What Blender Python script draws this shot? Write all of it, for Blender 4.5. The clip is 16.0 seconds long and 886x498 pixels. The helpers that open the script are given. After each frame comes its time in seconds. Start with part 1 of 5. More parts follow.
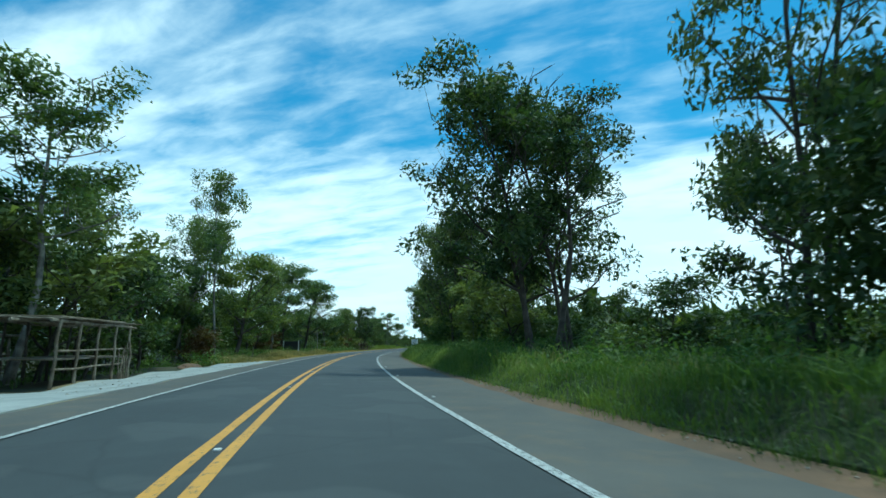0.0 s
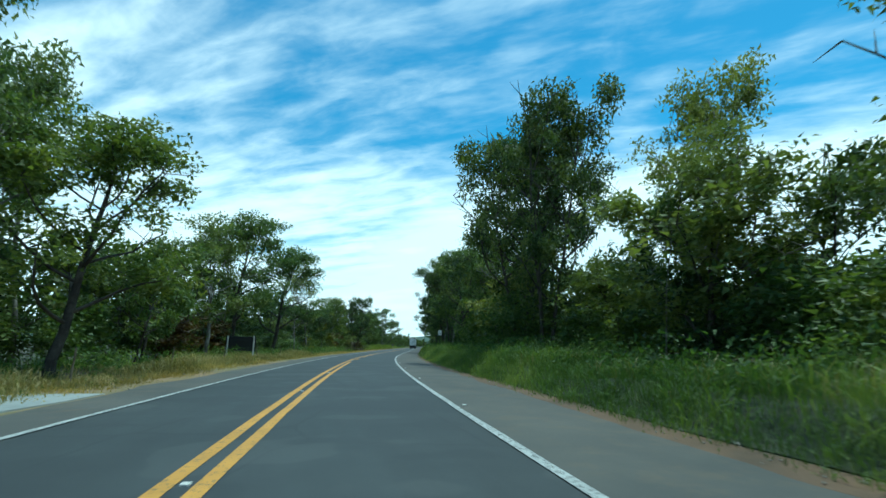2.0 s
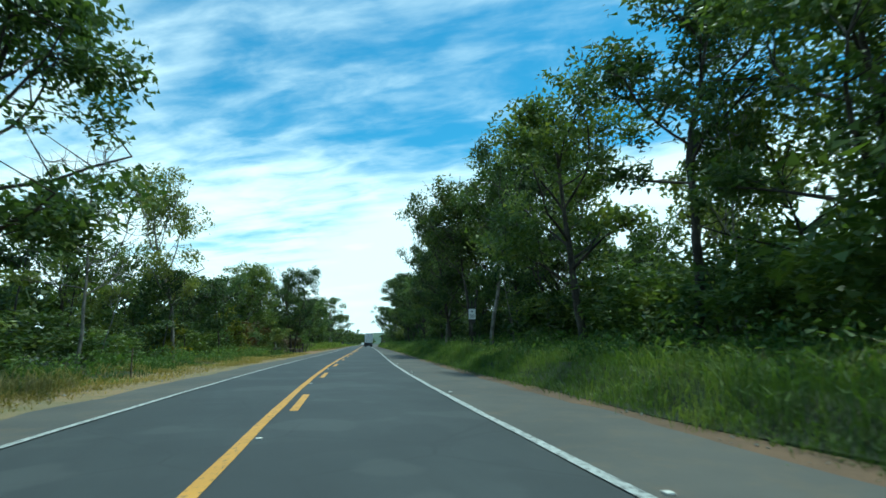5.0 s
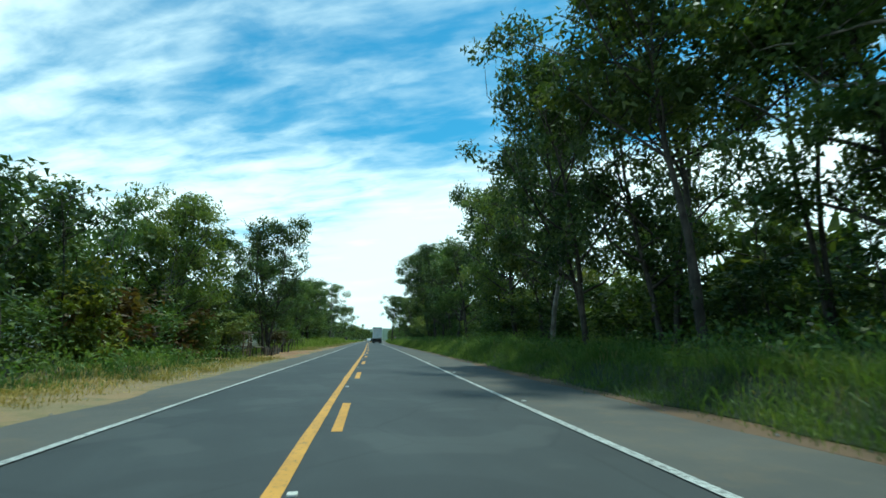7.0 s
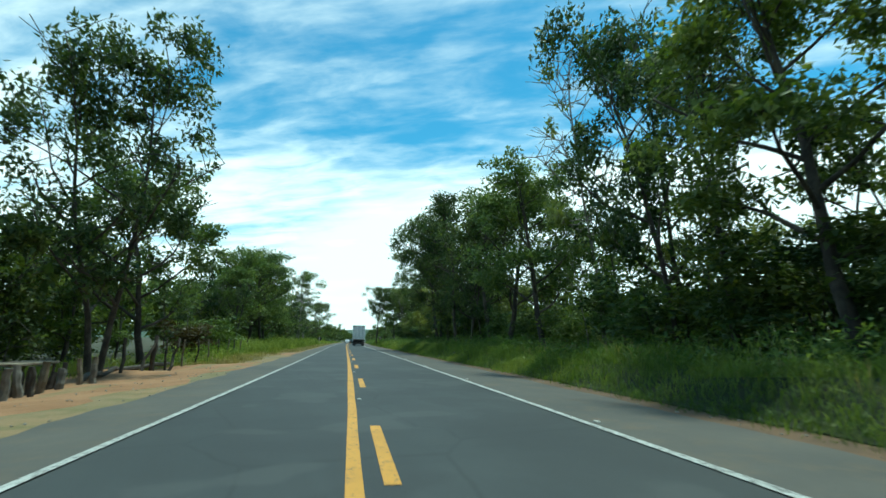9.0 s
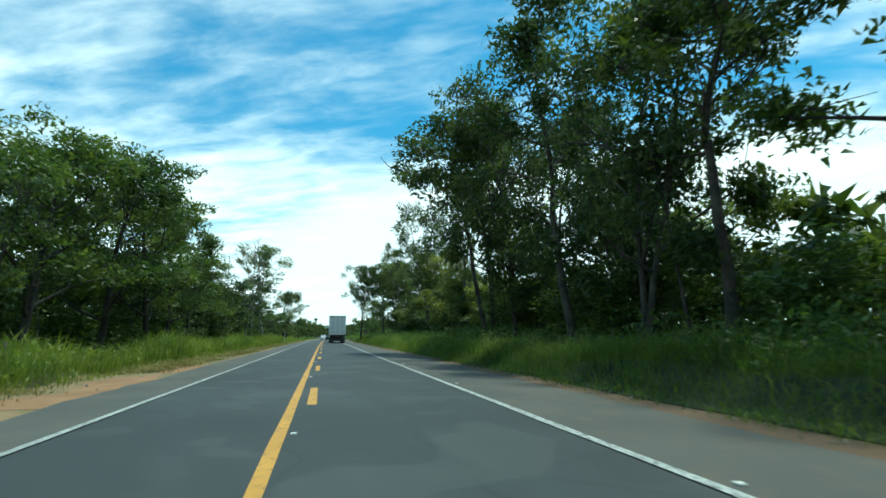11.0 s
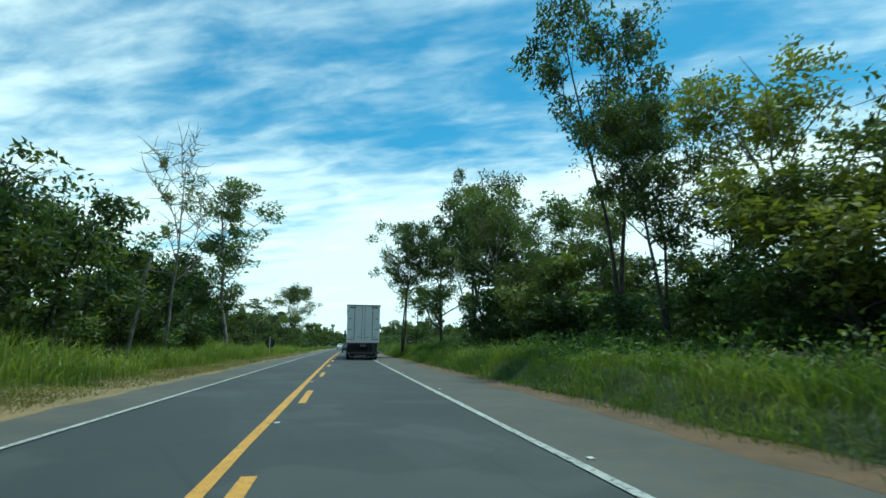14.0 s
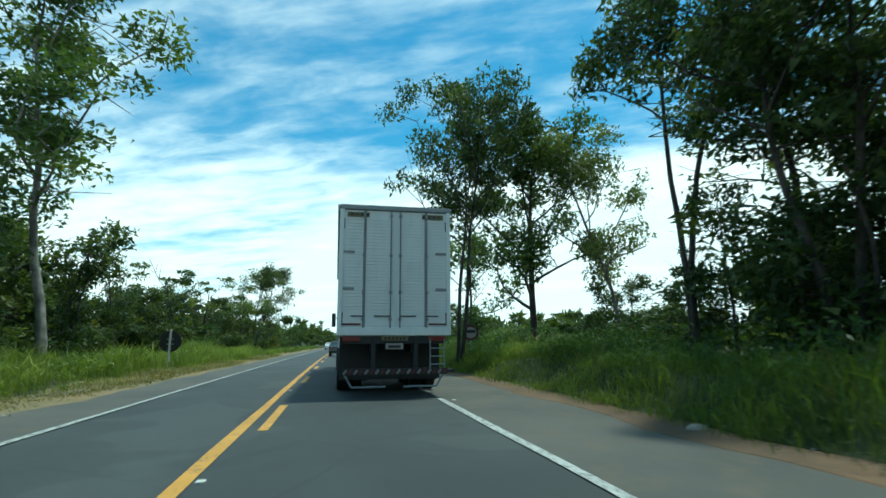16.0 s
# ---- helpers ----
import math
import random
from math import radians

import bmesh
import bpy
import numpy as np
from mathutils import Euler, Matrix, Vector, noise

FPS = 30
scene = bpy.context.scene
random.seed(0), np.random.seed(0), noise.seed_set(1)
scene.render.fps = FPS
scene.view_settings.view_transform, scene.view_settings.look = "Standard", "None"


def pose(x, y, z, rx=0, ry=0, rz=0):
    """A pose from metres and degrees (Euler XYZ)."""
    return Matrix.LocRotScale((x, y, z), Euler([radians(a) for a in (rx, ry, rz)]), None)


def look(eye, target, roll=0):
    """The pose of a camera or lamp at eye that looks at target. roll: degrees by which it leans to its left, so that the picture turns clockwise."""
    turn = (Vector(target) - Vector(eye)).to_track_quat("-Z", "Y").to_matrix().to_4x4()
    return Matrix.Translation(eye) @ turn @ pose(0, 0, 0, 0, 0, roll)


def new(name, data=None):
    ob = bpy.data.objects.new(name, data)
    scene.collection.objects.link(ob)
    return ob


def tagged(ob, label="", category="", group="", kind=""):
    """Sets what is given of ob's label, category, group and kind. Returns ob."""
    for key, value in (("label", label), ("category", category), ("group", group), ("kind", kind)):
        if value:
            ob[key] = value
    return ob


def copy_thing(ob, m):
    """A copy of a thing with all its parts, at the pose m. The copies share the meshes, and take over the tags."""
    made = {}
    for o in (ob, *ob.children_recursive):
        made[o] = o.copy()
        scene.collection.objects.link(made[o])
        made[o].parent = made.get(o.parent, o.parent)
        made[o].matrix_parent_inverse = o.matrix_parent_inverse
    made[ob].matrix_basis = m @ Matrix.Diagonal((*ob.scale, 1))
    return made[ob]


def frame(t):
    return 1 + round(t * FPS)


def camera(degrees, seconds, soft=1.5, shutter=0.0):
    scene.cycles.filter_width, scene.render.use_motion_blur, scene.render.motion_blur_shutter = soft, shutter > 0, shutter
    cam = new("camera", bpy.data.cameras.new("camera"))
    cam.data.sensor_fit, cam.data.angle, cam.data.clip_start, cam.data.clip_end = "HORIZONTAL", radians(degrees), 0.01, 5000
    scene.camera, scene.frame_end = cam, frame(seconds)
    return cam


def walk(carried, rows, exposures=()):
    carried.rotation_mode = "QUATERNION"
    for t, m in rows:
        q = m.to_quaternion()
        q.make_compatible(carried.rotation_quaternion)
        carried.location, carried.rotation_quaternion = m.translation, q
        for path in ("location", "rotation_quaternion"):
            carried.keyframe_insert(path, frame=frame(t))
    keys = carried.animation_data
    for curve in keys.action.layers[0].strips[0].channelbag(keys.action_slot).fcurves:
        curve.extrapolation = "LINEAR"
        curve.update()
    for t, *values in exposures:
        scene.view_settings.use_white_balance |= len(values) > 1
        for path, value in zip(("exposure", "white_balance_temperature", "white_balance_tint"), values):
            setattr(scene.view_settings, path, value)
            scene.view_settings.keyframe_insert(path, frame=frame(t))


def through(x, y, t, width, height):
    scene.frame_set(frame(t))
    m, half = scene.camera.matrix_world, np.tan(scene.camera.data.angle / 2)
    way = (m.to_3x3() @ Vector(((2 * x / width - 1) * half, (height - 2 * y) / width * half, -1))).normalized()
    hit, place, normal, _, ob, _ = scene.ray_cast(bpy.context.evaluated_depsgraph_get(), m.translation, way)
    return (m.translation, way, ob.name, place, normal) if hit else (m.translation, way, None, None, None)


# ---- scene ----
# ---- camera ----
cam = camera(81.6, 16.0, soft=1.55, shutter=0.12)
EYE = 1.19
WALK = [  # seconds, x, y, tilt up, lean, heading
    (0.0, 1.33, 4.17, 10.71, 0.34, -13.88),
    (0.5, 1.60, 11.27, 10.80, 0.87, -14.50),
    (1.0, 2.05, 18.39, 10.87, 0.58, -14.81),
    (1.5, 2.50, 25.59, 10.87, 0.95, -14.70),
    (2.0, 2.99, 32.67, 10.73, 0.82, -14.93),
    (2.5, 3.44, 39.58, 10.88, 1.35, -15.69),
    (3.0, 4.05, 46.60, 10.61, 1.25, -16.61),
    (3.5, 4.81, 53.60, 10.51, 0.99, -17.70),
    (4.0, 5.77, 60.69, 10.41, 0.88, -18.87),
    (4.5, 6.85, 67.89, 10.50, -0.21, -20.23),
    (5.0, 8.00, 75.14, 10.40, 0.00, -21.09),
    (5.5, 9.24, 82.44, 10.40, 0.00, -21.52),
    (6.0, 10.56, 89.74, 10.50, 0.11, -21.59),
    (6.5, 11.93, 97.04, 10.32, 0.93, -21.35),
    (7.0, 13.34, 104.35, 10.00, 0.44, -20.63),
    (7.5, 14.68, 111.61, 10.08, 0.45, -20.79),
    (8.0, 16.08, 118.72, 10.24, 0.86, -21.51),
    (8.5, 17.57, 125.84, 10.00, 0.80, -22.26),
    (9.0, 19.19, 133.24, 10.21, 0.89, -23.06),
    (9.5, 20.96, 140.80, 10.40, 0.00, -23.94),
    (10.0, 22.84, 148.41, 10.40, 0.00, -24.75),
    (10.5, 24.76, 155.97, 10.40, 0.00, -25.36),
    (11.0, 26.67, 163.40, 9.52, -0.37, -25.61),
    (11.5, 28.53, 170.59, 10.24, 0.14, -25.36),
    (12.0, 30.34, 177.61, 10.54, -0.19, -24.89),
    (12.5, 32.03, 184.62, 9.93, -0.20, -24.62),
    (13.0, 33.62, 191.57, 10.32, 0.54, -23.98),
    (13.5, 35.17, 198.50, 10.46, 0.78, -23.54),
    (14.0, 36.72, 205.50, 10.63, 0.26, -23.43),
    (14.5, 38.35, 212.73, 10.81, -0.08, -23.60),
    (15.0, 40.05, 220.11, 10.80, -0.16, -24.02),
    (15.5, 41.81, 227.56, 10.73, -0.20, -24.44),
    (16.0, 43.56, 235.13, 10.39, -0.36, -24.57),
]


def aim(x, y, tilt, lean, heading):
    """A camera pose at eye height from its tilt, lean and heading in degrees."""
    a, b = radians(heading), radians(tilt)
    ahead = Vector((-math.sin(a) * math.cos(b), math.cos(a) * math.cos(b), math.sin(b)))
    eye = Vector((x, y, EYE))
    return look(eye, eye + ahead, lean)


walk(cam, [(t, aim(x, y, tilt, lean, heading)) for t, x, y, tilt, lean, heading in WALK], [(0.0, -0.06, 5150, -18), (3.0, 0.06, 5300, -18), (6.5, 0.12, 5600, -18), (9.0, 0.18, 5850, -18), (11.5, 0.18, 5800, -18), (12.4, 0.28, 6050, -17), (13.0, 0.08, 5950, -17), (14.0, -0.02, 5700, -18), (15.0, -0.02, 5450, -18), (16.0, 0.08, 5750, -18)])

# ---- the road's line: curvature in 1/1000 per metre, every 20 m from s = -20 ----
BENDS = [3.15, 2.97, 2.6, 1.81, 1.79, 2.12, 1.49, 0.31, -0.26, -0.28, -0.02, 0.06, 0.05, 0.16, 0.29, 0.3, 0.25, 0.18, 0.1, 0.02]
STEP = np.arange(-120.0, 1200.0, 1.0)
TURN = np.cumsum(np.interp(STEP, np.arange(-20, 361, 20), BENDS) * 1e-3)
TURN -= TURN[120]
LINE_X = np.cumsum(np.sin(TURN))
LINE_Y = np.cumsum(np.cos(TURN))
LINE_X, LINE_Y = LINE_X - LINE_X[120], LINE_Y - LINE_Y[120]


def along(s, lat):
    """World x and y of places s metres along the road and lat metres to the right of its yellow line."""
    s, lat = np.asarray(s, float), np.asarray(lat, float)
    a = np.interp(s, STEP, TURN)
    return np.interp(s, STEP, LINE_X) + lat * np.cos(a), np.interp(s, STEP, LINE_Y) - lat * np.sin(a)


def heading_at(s):
    return -math.degrees(np.interp(s, STEP, TURN))


def spot(s, lat, z=0.0, turn=0.0, size=(1, 1, 1)):
    """A pose beside the road: x across to the right, y along it."""
    x, y = along(s, lat)
    return pose(float(x), float(y), z, 0, 0, heading_at(s) + turn) @ Matrix.Diagonal((*size, 1))


# ---- sky and sun ----
SUN_SIDE, SUN_HIGH = 70.0, 75.0   # degrees to the right of +y, and above the horizon
world = bpy.data.worlds.new("sky")
scene.world = world
world.use_nodes = True
wn, wl = world.node_tree.nodes, world.node_tree.links
wn.clear()


def wnode(kind, **values):
    n = wn.new(kind)
    for key, value in values.items():
        n.inputs[int(key[1:])].default_value = value
    return n


sky = wn.new("ShaderNodeTexSky")
sky.sky_type = "NISHITA"
sky.sun_disc = False
sky.sun_elevation, sky.sun_rotation = radians(SUN_HIGH), radians(SUN_SIDE)
sky.air_density, sky.dust_density, sky.ozone_density = 1.0, 0.4, 3.0
tex = wn.new("ShaderNodeTexCoord")
sep = wn.new("ShaderNodeSeparateXYZ")
wl.new(tex.outputs["Generated"], sep.inputs[0])


def wmath(op, a, b=None, clamp=False):
    n = wn.new("ShaderNodeMath")
    n.operation, n.use_clamp = op, clamp
    for i, v in enumerate((a, b)):
        if v is None:
            continue
        if isinstance(v, (int, float)):
            n.inputs[i].default_value = v
        else:
            wl.new(v, n.inputs[i])
    return n.outputs[0]


def wramp(value, low, high):
    n = wn.new("ShaderNodeMapRange")
    n.interpolation_type = "SMOOTHSTEP"
    wl.new(value, n.inputs[0])
    n.inputs[1].default_value, n.inputs[2].default_value = low, high
    return n.outputs[0]


# a cloud sheet overhead, seen flatter and denser towards the horizon
over = wmath("ADD", wmath("MAXIMUM", sep.outputs[2], 0.0), 0.10)
flat = wn.new("ShaderNodeCombineXYZ")
wl.new(wmath("DIVIDE", sep.outputs[0], over), flat.inputs[0])
wl.new(wmath("DIVIDE", sep.outputs[1], over), flat.inputs[1])


def cloud(scale, stretch, turn, detail, rough, offset):
    m = wn.new("ShaderNodeMapping")
    wl.new(flat.outputs[0], m.inputs[0])
    m.vector_type = "TEXTURE"
    m.inputs[1].default_value = offset
    m.inputs[2].default_value = (0, 0, radians(turn))
    m.inputs[3].default_value = stretch
    n = wn.new("ShaderNodeTexNoise")
    wl.new(m.outputs[0], n.inputs["Vector"])
    n.inputs["Scale"].default_value, n.inputs["Detail"].default_value, n.inputs["Roughness"].default_value = scale, detail, rough
    n.inputs["Distortion"].default_value = 0.35
    return n.outputs["Fac"]


broad = cloud(0.60, (2.0, 0.8, 1), 146, 4, 0.55, (2.3, 0.7, 0))
streak = cloud(1.5, (2.3, 0.62, 1), 141, 6, 0.55, (0.4, 3.1, 0))
puff = cloud(6.0, (1.5, 0.8, 1), 141, 5, 0.55, (5.1, 1.2, 0))
body = wmath("ADD", wmath("MULTIPLY", broad, 0.58), wmath("MULTIPLY", streak, 0.42))
body = wmath("ADD", body, wmath("MULTIPLY", wmath("SUBTRACT", puff, 0.5), 0.22))
veil = wramp(sep.outputs[0], 0.40, -0.35)
body = wmath("ADD", body, wmath("MULTIPLY", veil, 0.025))
low = wramp(sep.outputs[2], 0.62, 0.10)
cover = wramp(wmath("ADD", body, wmath("MULTIPLY", low, 0.15)), 0.45, 0.71)
bank = wramp(sep.outputs[0], -0.08, 0.28)
ragged = wmath("MULTIPLY", wmath("SUBTRACT", body, 0.5), 0.62)
haze = wramp(wmath("SUBTRACT", wmath("SUBTRACT", sep.outputs[2], wmath("MULTIPLY", bank, 0.17)), ragged), 0.27, 0.05)
cover = wmath("MAXIMUM", cover, wmath("MULTIPLY", haze, 0.9), clamp=True)
tint = wn.new("ShaderNodeMixRGB")
tint.blend_type = "MULTIPLY"
tint.inputs[0].default_value = 1.0
wl.new(sky.outputs[0], tint.inputs[1])
tint.inputs[2].default_value = (0.064, 0.138, 0.145, 1)
mixed = wn.new("ShaderNodeMixRGB")
wl.new(cover, mixed.inputs[0])
wl.new(tint.outputs[0], mixed.inputs[1])
mixed.inputs[2].default_value = (1.14, 1.18, 1.22, 1)
back = wn.new("ShaderNodeBackground")
wl.new(mixed.outputs[0], back.inputs[0])
back.inputs[1].default_value = 1.0
wl.new(back.outputs[0], wn.new("ShaderNodeOutputWorld").inputs[0])

sun = new("sun", bpy.data.lights.new("sun", "SUN"))
sun.data.energy, sun.data.angle, sun.data.color = 3.3, radians(3.5), (1.0, 0.95, 0.86)
a, b = radians(SUN_SIDE), radians(SUN_HIGH)
sun.matrix_world = look((0, 0, 0), (-math.sin(a) * math.cos(b), -math.cos(a) * math.cos(b), -math.sin(b)))


# ---- materials ----
class Paint:
    """A node material with small helpers."""

    def __init__(self, name, rough=0.8, metal=0.0):
        self.m = bpy.data.materials.new(name)
        self.m.use_nodes = True
        self.n, self.l = self.m.node_tree.nodes, self.m.node_tree.links
        self.b = self.n["Principled BSDF"]
        self.b.inputs["Roughness"].default_value, self.b.inputs["Metallic"].default_value = rough, metal
        self.place = self.n.new("ShaderNodeTexCoord").outputs["Object"]

    def world_place(self):
        self.place = self.n.new("ShaderNodeNewGeometry").outputs["Position"]
        return self

    def noise(self, scale, detail=4, rough=0.6, stretch=None):
        t = self.n.new("ShaderNodeTexNoise")
        v = self.place
        if stretch:
            m = self.n.new("ShaderNodeMapping")
            self.l.new(v, m.inputs[0])
            m.inputs[3].default_value = stretch
            v = m.outputs[0]
        self.l.new(v, t.inputs["Vector"])
        t.inputs["Scale"].default_value, t.inputs["Detail"].default_value, t.inputs["Roughness"].default_value = scale, detail, rough
        return t.outputs["Fac"]

    def ramp(self, fac, stops):
        r = self.n.new("ShaderNodeValToRGB")
        self.l.new(fac, r.inputs[0])
        e = r.color_ramp.elements
        while len(e) < len(stops):
            e.new(0.5)
        for el, (at, col) in zip(e, stops):
            el.position, el.color = at, (*col, 1) if len(col) == 3 else col
        return r.outputs[0]

    def mix(self, fac, a, c, blend="MIX"):
        x = self.n.new("ShaderNodeMixRGB")
        x.blend_type = blend
        for i, v in ((0, fac), (1, a), (2, c)):
            if isinstance(v, (int, float)):
                x.inputs[i].default_value = v
            elif isinstance(v, tuple):
                x.inputs[i].default_value = (*v, 1)
            else:
                self.l.new(v, x.inputs[i])
        return x.outputs[0]

    def colour(self, v):
        if isinstance(v, tuple):
            self.b.inputs["Base Color"].default_value = (*v, 1)
        else:
            self.l.new(v, self.b.inputs["Base Color"])
        return self

    def bump(self, v, strength=0.3, distance=0.02):
        n = self.n.new("ShaderNodeBump")
        n.inputs["Strength"].default_value, n.inputs["Distance"].default_value = strength, distance
        self.l.new(v, n.inputs["Height"])
        self.l.new(n.outputs[0], self.b.inputs["Normal"])
        return self

    def island(self):
        return self.n.new("ShaderNodeNewGeometry").outputs["Random Per Island"]

    def each(self):
        return self.n.new("ShaderNodeObjectInfo").outputs["Random"]


def leafy(name, dark, mid, light, through=0.36, gloss=0.5, drift_scale=0.75):
    """Leaves and grass: a colour for each piece, light shining through."""
    p = Paint(name, gloss)
    drift = p.noise(drift_scale, 2, 0.5)
    tone = p.mix(0.62, p.island(), p.ramp(drift, [(0.34, (0, 0, 0)), (0.66, (1, 1, 1))]))
    col = p.ramp(tone, [(0.0, dark), (0.5, mid), (1.0, light)])
    shade = p.ramp(p.each(), [(0.0, (0.75, 0.8, 0.8)), (0.5, (1, 1, 1)), (1.0, (1.25, 1.12, 0.85))])
    col = p.mix(1.0, col, shade, "MULTIPLY")
    p.colour(col)
    p.b.inputs["Specular IOR Level"].default_value = 0.35
    t = p.n.new("ShaderNodeBsdfTranslucent")
    bright = p.mix(1.0, col, (1.35, 1.45, 0.6), "MULTIPLY")
    p.l.new(bright, t.inputs[0])
    m = p.n.new("ShaderNodeMixShader")
    m.inputs[0].default_value = through
    p.l.new(p.b.outputs[0], m.inputs[1])
    p.l.new(t.outputs[0], m.inputs[2])
    p.l.new(m.outputs[0], p.n["Material Output"].inputs[0])
    return p.m


LEAF_DEEP = leafy("leaf_deep_green", (0.022, 0.040, 0.014), (0.056, 0.088, 0.028), (0.16, 0.19, 0.058))
LEAF_MID = leafy("leaf_mid_green", (0.038, 0.066, 0.021), (0.094, 0.140, 0.040), (0.22, 0.262, 0.075))
LEAF_PALE = leafy("leaf_pale_green", (0.075, 0.10, 0.032), (0.150, 0.182, 0.052), (0.27, 0.29, 0.10))
LEAF_YELLOW = leafy("leaf_yellow_green", (0.06, 0.08, 0.015), (0.13, 0.15, 0.02), (0.30, 0.26, 0.03))
LEAF_RUST = leafy("leaf_rust", (0.05, 0.03, 0.015), (0.09, 0.06, 0.025), (0.10, 0.10, 0.03))
GRASS_GREEN = leafy("grass_green", (0.042, 0.078, 0.019), (0.105, 0.165, 0.038), (0.27, 0.32, 0.09), 0.40, 0.6, drift_scale=0.35)
GRASS_LIME = leafy("grass_lime", (0.075, 0.115, 0.024), (0.165, 0.22, 0.045), (0.34, 0.38, 0.10), 0.38, 0.6, drift_scale=0.35)
GRASS_DRY = leafy("grass_dry", (0.13, 0.125, 0.04), (0.30, 0.25, 0.10), (0.47, 0.37, 0.17), 0.3, 0.6, drift_scale=0.35)


def bark(name, dark, light):
    p = Paint(name, 0.9)
    n = p.noise(9, 6, 0.7, (1, 1, 0.18))
    patch = p.noise(1.6, 3)
    col = p.mix(p.ramp(patch, [(0.42, (0, 0, 0)), (0.62, (1, 1, 1))]), dark, light)
    return p.colour(p.mix(1.0, col, p.ramp(n, [(0.3, (0.45, 0.45, 0.45)), (0.7, (1, 1, 1))]), "MULTIPLY")).bump(n, 0.6, 0.03).m


BARK_DARK = bark("bark_dark", (0.05, 0.042, 0.034), (0.11, 0.095, 0.075))
BARK_PALE = bark("bark_pale", (0.16, 0.145, 0.12), (0.36, 0.33, 0.28))
POLE_WOOD = bark("weathered_pole_wood", (0.18, 0.14, 0.09), (0.36, 0.31, 0.23))

p = Paint("asphalt", 0.78).world_place()
big, fine, seam = p.noise(0.22, 4), p.noise(60, 3), p.noise(0.9, 5, 0.65)
base = p.ramp(big, [(0.3, (0.042, 0.050, 0.052)), (0.7, (0.082, 0.092, 0.092))])
lanes = p.noise(1.0, 3, 0.55, (1.9, 0.06, 1.0))
base = p.mix(p.ramp(lanes, [(0.35, (0.55, 0.55, 0.55)), (0.65, (0, 0, 0))]), base, (0.048, 0.053, 0.054))
crack = p.n.new("ShaderNodeTexVoronoi")
crack.feature = "DISTANCE_TO_EDGE"
crack.inputs["Scale"].default_value = 0.33
wob = p.n.new("ShaderNodeMixRGB")
wob.inputs[0].default_value = 0.12
p.l.new(p.place, wob.inputs[1])
wn2 = p.n.new("ShaderNodeTexNoise")
wn2.inputs["Scale"].default_value = 1.3
p.l.new(p.place, wn2.inputs["Vector"])
wob.blend_type = "ADD"
p.l.new(wn2.outputs["Color"], wob.inputs[2])
p.l.new(wob.outputs[0], crack.inputs["Vector"])
base = p.mix(p.ramp(crack.outputs["Distance"], [(0.0, (0.38, 0.38, 0.38)), (0.012, (0, 0, 0))]), base, (0.025, 0.027, 0.028))
base = p.mix(p.ramp(seam, [(0.48, (0, 0, 0)), (0.75, (0.7, 0.7, 0.7))]), base, (0.050, 0.056, 0.058))
patch = p.noise(0.45, 2, 0.4)
base = p.mix(p.ramp(patch, [(0.56, (0, 0, 0)), (0.585, (0.5, 0.5, 0.5))]), base, (0.046, 0.052, 0.054))
base = p.mix(p.ramp(patch, [(0.40, (0.4, 0.4, 0.4)), (0.425, (0, 0, 0))]), base, (0.105, 0.112, 0.108))
ASPHALT = p.colour(p.mix(0.45, base, p.ramp(fine, [(0.3, (0.03, 0.03, 0.03)), (0.7, (0.17, 0.17, 0.165))]), "SOFT_LIGHT")).bump(fine, 0.25, 0.004).m

p = Paint("shoulder_asphalt", 0.85).world_place()
big, fine, dust = p.noise(0.35, 4), p.noise(50, 3), p.noise(1.3, 6, 0.7)
base = p.ramp(big, [(0.3, (0.090, 0.090, 0.082)), (0.7, (0.142, 0.133, 0.113))])
base = p.mix(p.ramp(dust, [(0.50, (0, 0, 0)), (0.72, (0.55, 0.55, 0.55))]), base, (0.20, 0.15, 0.095))
SHOULDER = p.colour(p.mix(0.4, base, p.ramp(fine, [(0.3, (0.04, 0.04, 0.04)), (0.7, (0.2, 0.2, 0.2))]), "SOFT_LIGHT")).bump(fine, 0.35, 0.006).m


def road_paint(name, colour, under, worn):
    p = Paint(name, 0.7).world_place()
    wear = p.noise(14, 6, 0.75)
    blot = p.noise(1.1, 3)
    col = p.mix(p.ramp(wear, [(worn, (1, 1, 1)), (worn + 0.08, (0, 0, 0))]), p.mix(p.ramp(blot, [(0.35, (0, 0, 0)), (0.7, (1, 1, 1))]), colour, tuple(c * 0.8 for c in colour)), under)
    return p.colour(col).bump(wear, 0.2, 0.003).m


YELLOW = road_paint("yellow_line_paint", (0.60, 0.30, 0.042), (0.14, 0.11, 0.06), 0.37)
WHITE = road_paint("white_line_paint", (0.50, 0.51, 0.48), (0.15, 0.15, 0.14), 0.43)

p = Paint("earth_and_litter", 0.95).world_place()
big, mid, fine = p.noise(0.12, 4), p.noise(0.9, 5, 0.65), p.noise(18, 4)
base = p.mix(p.ramp(big, [(0.42, (0, 0, 0)), (0.62, (1, 1, 1))]), (0.055, 0.06, 0.025), (0.095, 0.075, 0.04))
base = p.mix(p.ramp(mid, [(0.50, (0, 0, 0)), (0.68, (1, 1, 1))]), base, (0.05, 0.07, 0.02))
EARTH = p.colour(p.mix(0.5, base, p.ramp(fine, [(0.3, (0.05, 0.05, 0.04)), (0.7, (0.25, 0.24, 0.2))]), "SOFT_LIGHT")).bump(mid, 0.6, 0.05).m

